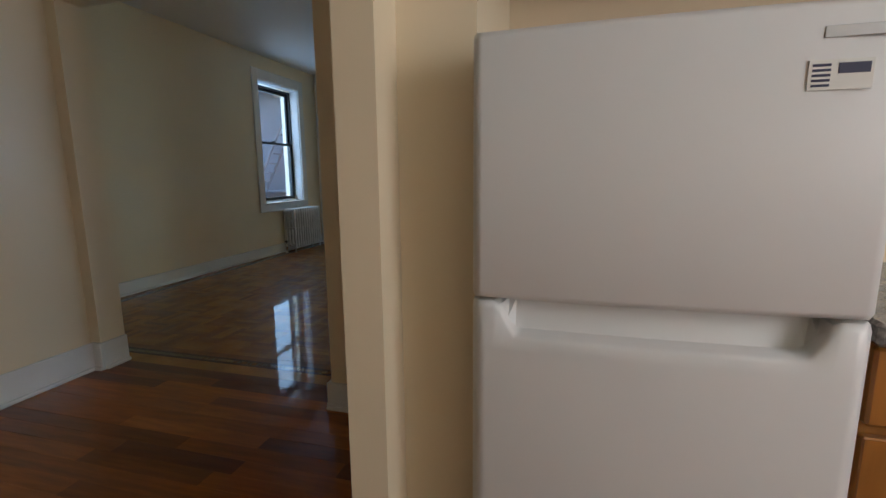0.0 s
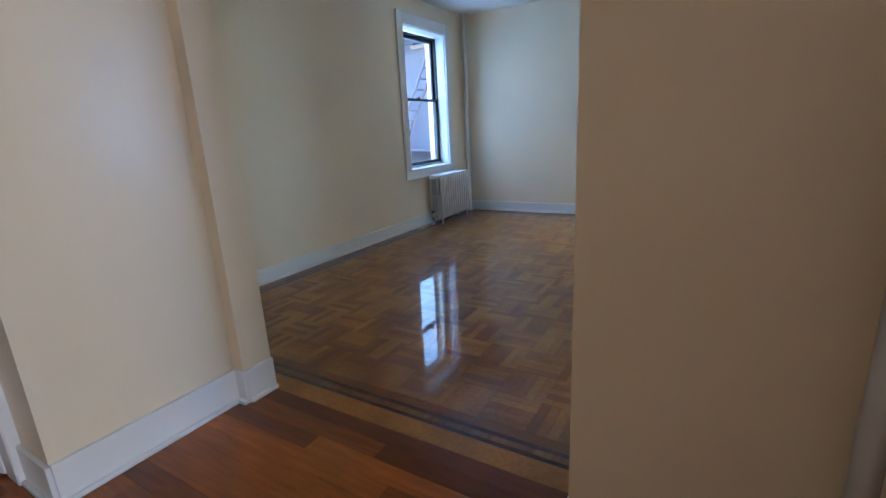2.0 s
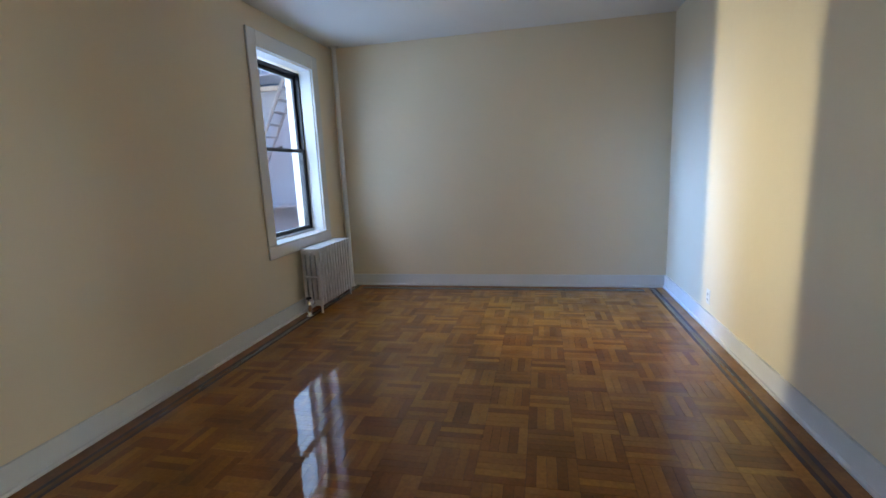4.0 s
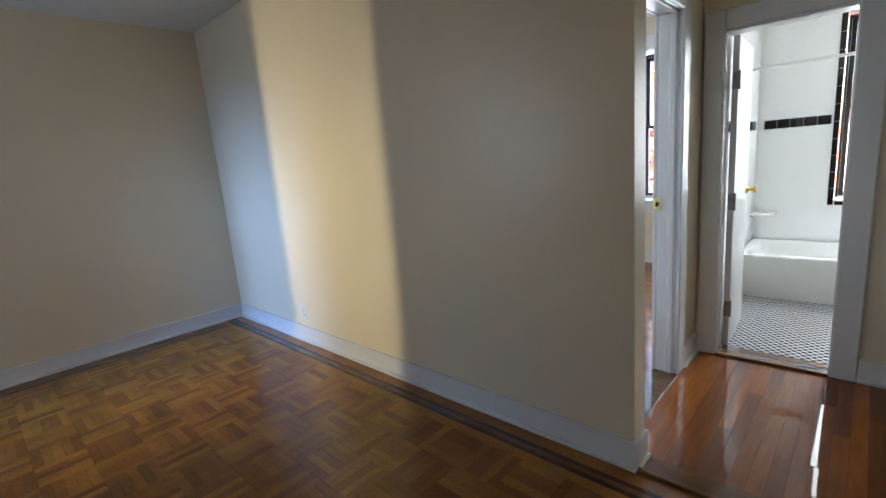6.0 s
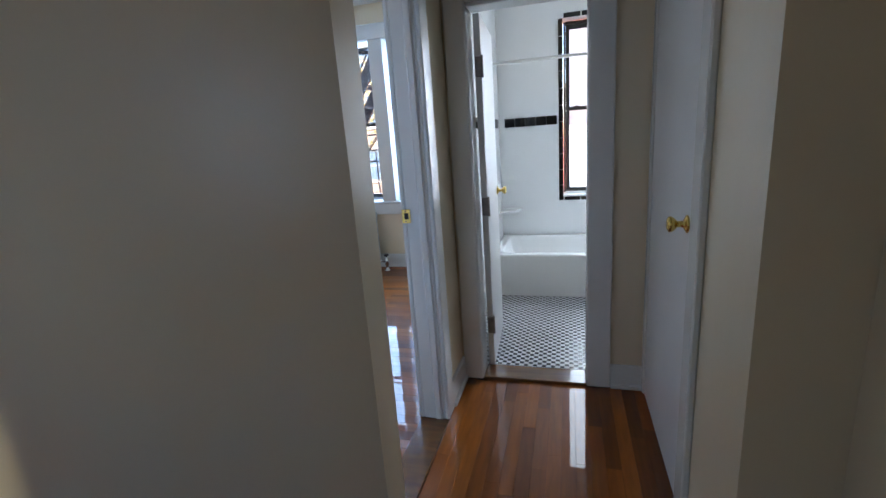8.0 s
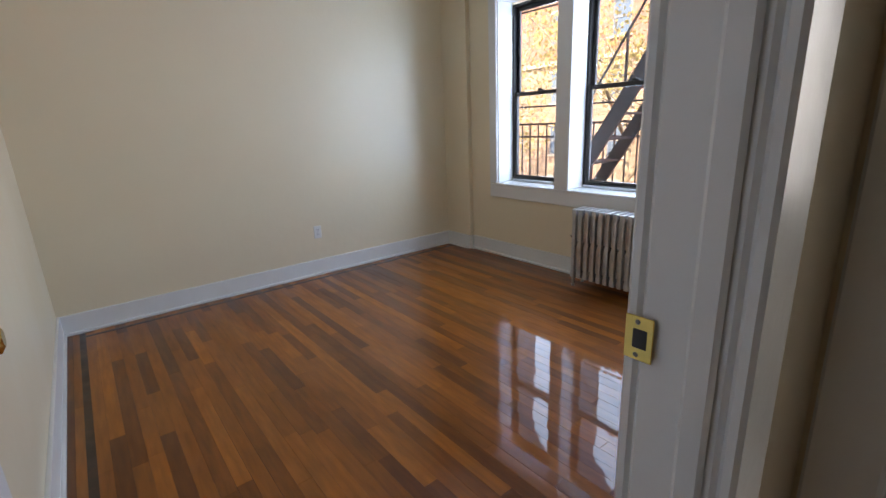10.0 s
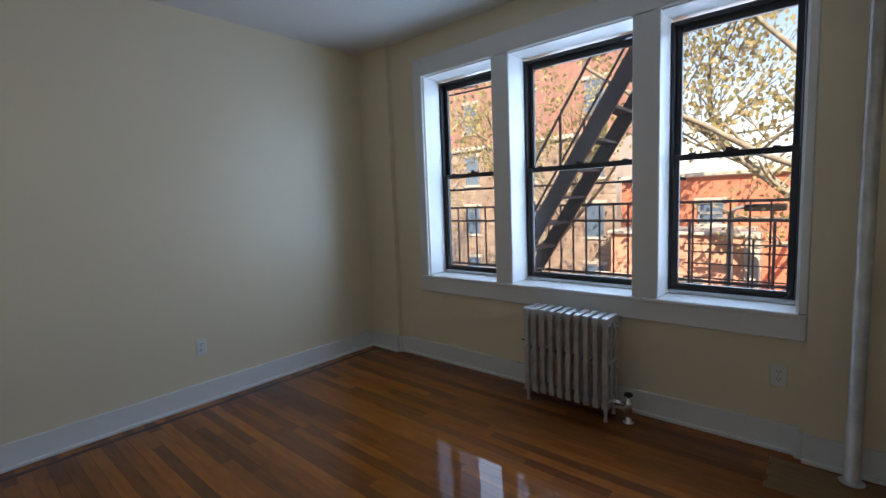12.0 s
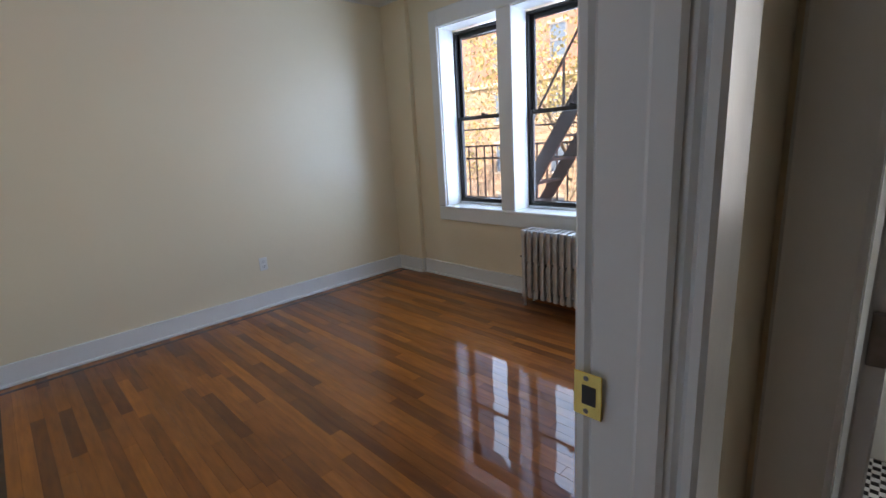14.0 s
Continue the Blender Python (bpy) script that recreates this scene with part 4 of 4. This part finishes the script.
# the street tree
def tree(name, base, top, seed, spread, nleaf, label, limbs=()):
    rnd = random.Random(seed)
    tr = thing(name, label, "tree", at=base)
    bm = bmesh.new()
    tips = []

    def grow(p, d, length, r, level):
        pts, rad = [p.copy()], [r]
        q = p.copy()
        dd = d.copy()
        n = 5
        for i in range(n):
            dd = (dd + Vector((rnd.uniform(-.22, .22), rnd.uniform(-.22, .22), rnd.uniform(-.08, .16)))).normalized()
            q = q + dd * length / n
            pts.append(q.copy())
            rad.append(r * (1 - .55 * (i + 1) / n))
        tube(bm, pts, rad, 8 if level < 2 else 5, caps=False)
        if level >= 2:
            tips.extend(pts[1:])
        if level < 4:
            for k in range(3 if level else 5):
                j = rnd.randint(4 if level == 0 else 2, n)
                side = Vector((rnd.uniform(-1, 1), rnd.uniform(-1, 1), rnd.uniform(-.1, .7))).normalized()
                grow(pts[j], (dd * .55 + side * spread).normalized(), length * rnd.uniform(.5, .72), rad[j] * .68, level + 1)

    grow(Vector((0, 0, 0)), Vector((0, 0, 1)), top, .20, 0)
    for pts, r in limbs:
        pts = [Vector(p) for p in pts]
        rad = [r * (1 - .7 * i / (len(pts) - 1)) for i in range(len(pts))]
        tube(bm, pts, rad, 8, caps=False)
        for i in range(1, len(pts)):
            for k in range(4):
                side = Vector((rnd.uniform(-.7, .7), rnd.uniform(-1, 1), rnd.uniform(-.2, 1))).normalized()
                grow(pts[i - 1].lerp(pts[i], rnd.uniform(.2, 1)), side, rnd.uniform(1.1, 2.0), rad[i] * .5, 2)
    part("trunk", bm, BARK, tr, "mottled grey trunk and limbs")
    verts, faces = [], []
    for i in range(nleaf):
        c = rnd.choice(tips) + Vector((rnd.gauss(0, .22), rnd.gauss(0, .22), rnd.gauss(-.05, .2)))
        e = Euler((rnd.uniform(0, 6.3), rnd.uniform(0, 6.3), rnd.uniform(0, 6.3))).to_matrix()
        s_ = rnd.uniform(.035, .075)
        k = len(verts)
        for a, b, h_ in ((-1, 0, 0), (-.3, -.8, .12), (.5, -.45, .05), (1.1, 0, -.1), (.5, .45, .05), (-.3, .8, .12)):
            verts.append(tuple(c + e @ Vector((a * s_, b * s_, h_ * s_))))
        faces += [(k, k + 1, k + 2, k + 3), (k, k + 3, k + 4, k + 5)]
    me = bpy.data.meshes.new("crown")
    me.from_pydata(verts, [], faces)
    me.materials.append(LEAF)
    cr = new("crown", me)
    cr.parent = tr
    tagged(cr, "sparse yellow green autumn leaves", kind="stuff")
    return tr


tree("street_tree", (13.5, .2, GZ), 9.2, 11, .8, 5000, "plane tree with thinning autumn leaves at the kerb",
     [([(0, 0, 5.2), (0, .5, 6.6), (0, 1.25, 7.5), (-.1, 2.3, 8.45), (-.1, 3.3, 9.4), (-.2, 4.1, 10.6)], .15), ([(-.1, 2.3, 8.45), (0, 2.75, 9.4), (0, 2.8, 10.5), (.1, 2.3, 11.6), (.1, 1.5, 12.6)], .075)])
tree("street_tree", (15.0, 13.0, GZ), 6.0, 5, .75, 3000, "yellowing street tree in front of the brick house")
tree("street_tree", (14.0, 7.4, GZ), 6.8, 23, .75, 3800, "street tree with yellow green leaves beside the fire escape")

# ---- outside, courtyard side ----
cw = thing("courtyard_building", "pale rendered rear walls round the courtyard, coloured as in shade", "building")
# added block, out of view, keeps direct sun off the living window and wing
tw = thing("unseen_sun_block", "unseen brick block added to shade the courtyard and window", "building")
part("wall", bx(-20, -13, -16, 6.5, GZ, 13), BRICK_R, tw)
part("parapet", bx(-20.1, -12.9, -16.1, 6.6, 13, 13.4, bevel=.03), STONE, tw)
# the next two walls stay unseen; their heights only shape the incoming light
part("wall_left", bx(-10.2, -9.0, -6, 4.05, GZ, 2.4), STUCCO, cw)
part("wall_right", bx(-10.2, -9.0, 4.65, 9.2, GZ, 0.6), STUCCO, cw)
part("wing", bx(-9.0, -3.92, 9.2, 10.2, GZ, 8), STUCCO, cw, "pale rendered wing coloured as in shade")
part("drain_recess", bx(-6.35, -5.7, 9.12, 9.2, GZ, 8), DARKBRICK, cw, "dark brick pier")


def window_north(parent, x0, x1, y, z0, z1):
    w = part("window", bx(x0 - .08, x1 + .08, y - .06, y + .02, z0 - .1, z0, bevel=.01), STONE, parent)
    part("frame", boxes([(x0, x0 + .06, y - .03, y + .02, z0, z1), (x1 - .06, x1, y - .03, y + .02, z0, z1), (x0 + .06, x1 - .06, y - .03, y + .02, z1 - .06, z1), (x0 + .06, x1 - .06, y - .03, y + .02, (z0 + z1) / 2 - .03, (z0 + z1) / 2 + .03)]), SASH, w)
    part("pane", bx(x0 + .06, x1 - .06, y - .012, y - .004, z0, z1 - .06), PANE, w)


for z0 in (-2.6, 3.5):
    window_north(cw, -7.9, -7.0, 9.195, z0, z0 + 1.5)
ce = thing("courtyard_fire_escape", "iron fire escape on the courtyard wall", "fire escape")
for z in (.7, 3.6):
    for k in range(9):
        part("slat", bx(-8.9, -6.4, 8.36 + k * .1, 8.40 + k * .1, z - .04, z), GREYIRON, ce)
    for k in (0, 12):
        part("bracket", tube(bmesh.new(), [(-8.85 + k * .2, 8.40, z - .05), (-8.85 + k * .2, 9.2, z - .75)], .025, 6), GREYIRON, ce)
for k in range(13):
    part("bar", bx(-8.9 + k * .2, -8.885 + k * .2, 8.36, 8.375, 3.6, 4.45), GREYIRON, ce)
part("rail", bx(-8.9, -6.4, 8.34, 8.375, 4.45, 4.49), GREYIRON, ce)
for yy in (8.45, 8.95):
    part("stringer", tube(bmesh.new(), [(-8.3, yy, .7), (-6.75, yy, 3.6)], .04, 6), GREYIRON, ce)
for k in range(1, 11):
    part("tread", bx(-8.3 + 1.55 * k / 11 - .09, -8.3 + 1.55 * k / 11 + .09, 8.45, 8.95, .7 + 2.9 * k / 11 - .012, .7 + 2.9 * k / 11 + .012), GREYIRON, ce)


# ---- floors, piece by piece ----
def strip_floor(name, x0, x1, y0, y1, along, near, mats, label, width=.062, seed=1):
    """Strip boards; those inside the stretch near are single objects, up to 300."""
    fl = thing(name, label, "floor", kind="structure", at=(x0, y0, 0))
    rnd = random.Random(seed)
    L, Wd = ((y1 - y0), (x1 - x0)) if along == "y" else ((x1 - x0), (y1 - y0))
    verts, faces, cache, count = [], [], {}, 0
    rows = max(1, round(Wd / width))
    w = Wd / rows
    for r in range(rows):
        s = -rnd.uniform(0, .9)
        while s < L:
            ln = rnd.choice((.45, .6, .75, .9, 1.2, 1.5))
            a, b = max(0, s), min(L, s + ln)
            s += ln
            if b - a < .03:
                continue
            cu, cv = (a + b) / 2, (r + .5) * w
            px, py = (x0 + cv, y0 + cu) if along == "y" else (x0 + cu, y0 + cv)
            hu, hv = (b - a) / 2 - .0003, w / 2 - .0003
            lift, cup = rnd.uniform(-.0003, .0003), rnd.gauss(0, .0035)
            tx, ty = (hv, hu) if along == "y" else (hu, hv)
            pv = [(-tx, -ty, -.012), (tx, -ty, -.012), (tx, ty, -.012), (-tx, ty, -.012), (-tx, -ty, -.0004), (tx, -ty, -.0004), (tx, ty, -.0004), (-tx, ty, -.0004),
                  (-tx + .0004, -ty + .0004, 0), (tx - .0004, -ty + .0004, 0), (tx - .0004, ty - .0004, 0), (-tx + .0004, ty - .0004, 0)]
            pf = [(0, 1, 5, 4), (1, 2, 6, 5), (2, 3, 7, 6), (3, 0, 4, 7), (4, 5, 9, 8), (5, 6, 10, 9), (6, 7, 11, 10), (7, 4, 8, 11), (8, 9, 10, 11)]
            if count < 290 and near[0] <= px <= near[1] and near[2] <= py <= near[3]:
                key = round(b - a, 3)
                if key not in cache:
                    me = bpy.data.meshes.new("plank")
                    me.from_pydata(pv, [], pf)
                    me.materials.append(mats[0])
                    cache[key] = me
                o = new("plank", cache[key])
                o.parent = fl
                o.location = (px - x0, py - y0, lift)
                o.rotation_euler = (0, cup, 0) if along == "y" else (cup, 0, 0)
                count += 1
            else:
                k = len(verts)
                verts += [(px - x0 + p, py - y0 + q, c + lift + cup * (-p if along == "y" else q)) for p, q, c in pv]
                faces += [tuple(k + i for i in f_) for f_ in pf]
    if verts:
        me = bpy.data.meshes.new("planks")
        me.from_pydata(verts, [], faces)
        me.materials.append(mats[1])
        o = new("planks", me)
        o.parent = fl
        o["kind"] = "stuff"
    return fl


structure("floor_patch_bedroom", boxes([(3.30 + .062 * k, 3.3605 + .062 * k, .33, .76 - .012 * (k % 2), -.012, .0026) for k in range(5)]), PATCH, "paler patched boards round the riser pipe", "floor patch")
structure("floor_border_bedroom", boxes([(BW + .10, BW + .135, BS + .02, BN, -.012, .0012), (BW + .135, BE, BN - .135, BN - .10, -.012, .0012)]), BORDER, "thin dark inlaid strip round the bedroom floor", "floor border")
strip_floor("floor_bedroom", BW, BE, BS + .012, BN, "y", (.6, 2.9, 1.0, 3.2), (FL_Y, FL_Y2), "varnished reddish brown oak strip floor", seed=3)
strip_floor("floor_hall", .118, 1.405, -.88, .10, "x", (.1, 1.4, -.9, .2), (FL_X, FL_X2), "glossy varnished oak strip floor of the hall", seed=5)
strip_floor("floor_foyer", -2.60, .03, -4.6, -.92, "x", (-2.2, .0, -2.2, -.9), (FL_X, FL_X2), "dark varnished oak strip floor of the foyer", width=.085, seed=7)
strip_floor("floor_corridor", -10.0, -2.60, -2.95, -1.75, "x", (0, 0, 0, 0), (FL_X, FL_X2), "dark varnished oak strip floor of the corridor", width=.085, seed=8)
strip_floor("floor_kitchen", .03, 2.6, -4.6, -1.5, "x", (0, 0, 0, 0), (FL_X, FL_X2), "varnished oak strip floor of the kitchen", width=.085, seed=9)


def parquet(name, x0, x1, y0, y1, block, fingers, near):
    fl = thing(name, "varnished oak parquet in basket-weave blocks with dark borders", "floor", kind="structure", at=(0, 0, 0))
    rnd = random.Random(2)
    bw = .24
    for a, b, c, d_ in ((x0, x0 + bw, y0, y1), (x1 - bw, x1, y0, y1), (x0 + bw, x1 - bw, y0, y0 + bw), (x0 + bw, x1 - bw, y1 - bw, y1)):
        horiz = (b - a) > (d_ - c)
        lo_side = (c == y0 and horiz) or (a == x0 and not horiz)
        for s0, s1, m_ in ((0, .105, PARQ), (.105, .128, BORDER), (.128, .16, SADDLE), (.16, .183, BORDER), (.183, bw, PARQ)):
            if not lo_side:
                s0, s1 = bw - s1, bw - s0
            if horiz:
                part("border_strip", bx(a + .0004, b - .0004, c + s0 + .0004, c + s1 - .0004, -.012, 0), m_, fl)
            else:
                part("border_strip", bx(a + s0 + .0004, a + s1 - .0004, c + .0004, d_ - .0004, -.012, 0), m_, fl)
    X0, X1, Y0, Y1 = x0 + bw, x1 - bw, y0 + bw, y1 - bw
    nx, ny = round((X1 - X0) / block), round((Y1 - Y0) / block)
    sx, sy = (X1 - X0) / nx, (Y1 - Y0) / ny
    verts, faces, cache, count = [], [], {}, 0
    for i in range(nx):
        for j in range(ny):
            for k in range(fingers):
                if (i + j) % 2:
                    cx, cy, tx, ty = X0 + (i + (k + .5) / fingers) * sx, Y0 + (j + .5) * sy, sx / fingers / 2 - .0006, sy / 2 - .0006
                else:
                    cx, cy, tx, ty = X0 + (i + .5) * sx, Y0 + (j + (k + .5) / fingers) * sy, sx / 2 - .0006, sy / fingers / 2 - .0006
                lift = rnd.uniform(-.0002, .0002)
                pv = [(-tx, -ty, -.012), (tx, -ty, -.012), (tx, ty, -.012), (-tx, ty, -.012), (-tx, -ty, 0), (tx, -ty, 0), (tx, ty, 0), (-tx, ty, 0)]
                pf = [(0, 1, 5, 4), (1, 2, 6, 5), (2, 3, 7, 6), (3, 0, 4, 7), (4, 5, 6, 7)]
                if count < 290 and near[0] <= cx <= near[1] and near[2] <= cy <= near[3]:
                    key = (i + j) % 2
                    if key not in cache:
                        me = bpy.data.meshes.new("parquet_finger")
                        me.from_pydata(pv, [], pf)
                        me.materials.append(PARQ)
                        cache[key] = me
                    o = new("parquet_finger", cache[key])
                    o.parent = fl
                    o.location = (cx, cy, lift)
                    count += 1
                else:
                    q = len(verts)
                    verts += [(cx + a, cy + b, c + lift) for a, b, c in pv]
                    faces += [tuple(q + v for v in f_) for f_ in pf]
    me = bpy.data.meshes.new("parquet_fingers")
    me.from_pydata(verts, [], faces)
    me.materials.append(PARQ2)
    o = new("parquet_fingers", me)
    o.parent = fl
    o["kind"] = "stuff"
    return fl


parquet("floor_living", LW, 0, -.92, LN, .225, 5, (-2.6, -.7, .6, 2.2))


def mosaic(name, x0, x1, y0, y1, p, near):
    fl = thing(name, "black and white ceramic mosaic floor of the bathroom", "floor", kind="structure", at=(0, 0, 0))
    part("grout", bx(x0, x1, y0, y1, -.012, -.0022), GROUT, fl)
    nx, ny = int((x1 - x0) / p), int((y1 - y0) / p)
    data = {0: ([], []), 1: ([], [])}
    meshes = {}
    count = 0
    for i in range(nx):
        for j in range(ny):
            c = (i + j) % 2
            hx, hy = (p * .46, p * .46)
            cx, cy = x0 + (i + .5) * p, y0 + (j + .5) * p
            if c == 0:
                hx, hy = p * .5, p * .52
            pv = [(-hx, -hy, -.004), (hx, -hy, -.004), (hx, hy, -.004), (-hx, hy, -.004), (-hx + .001, -hy + .001, 0), (hx - .001, -hy + .001, 0), (hx - .001, hy - .001, 0), (-hx + .001, hy - .001, 0)]
            pf = [(0, 1, 5, 4), (1, 2, 6, 5), (2, 3, 7, 6), (3, 0, 4, 7), (4, 5, 6, 7)]
            if count < 290 and near[0] <= cx <= near[1] and near[2] <= cy <= near[3]:
                if c not in meshes:
                    me = bpy.data.meshes.new("tile")
                    me.from_pydata(pv, [], pf)
                    me.materials.append(MOSB if c else MOSW)
                    meshes[c] = me
                o = new("tile", meshes[c])
                o.parent = fl
                o.location = (cx, cy, 0)
                count += 1
            else:
                v_, f_ = data[c]
                k = len(v_)
                v_ += [(cx + a, cy + b, z) for a, b, z in pv]
                f_ += [tuple(k + q for q in w_) for w_ in pf]
    for c, (v_, f_) in data.items():
        me = bpy.data.meshes.new("tiles")
        me.from_pydata(v_, [], f_)
        me.materials.append(MOSB if c else MOSW)
        o = new("tiles", me)
        o.parent = fl
        o["kind"] = "stuff"
    return fl


mosaic("floor_bathroom", 1.54, 2.84, -1.35, .17, .027, (1.56, 2.0, -.55, -.1))
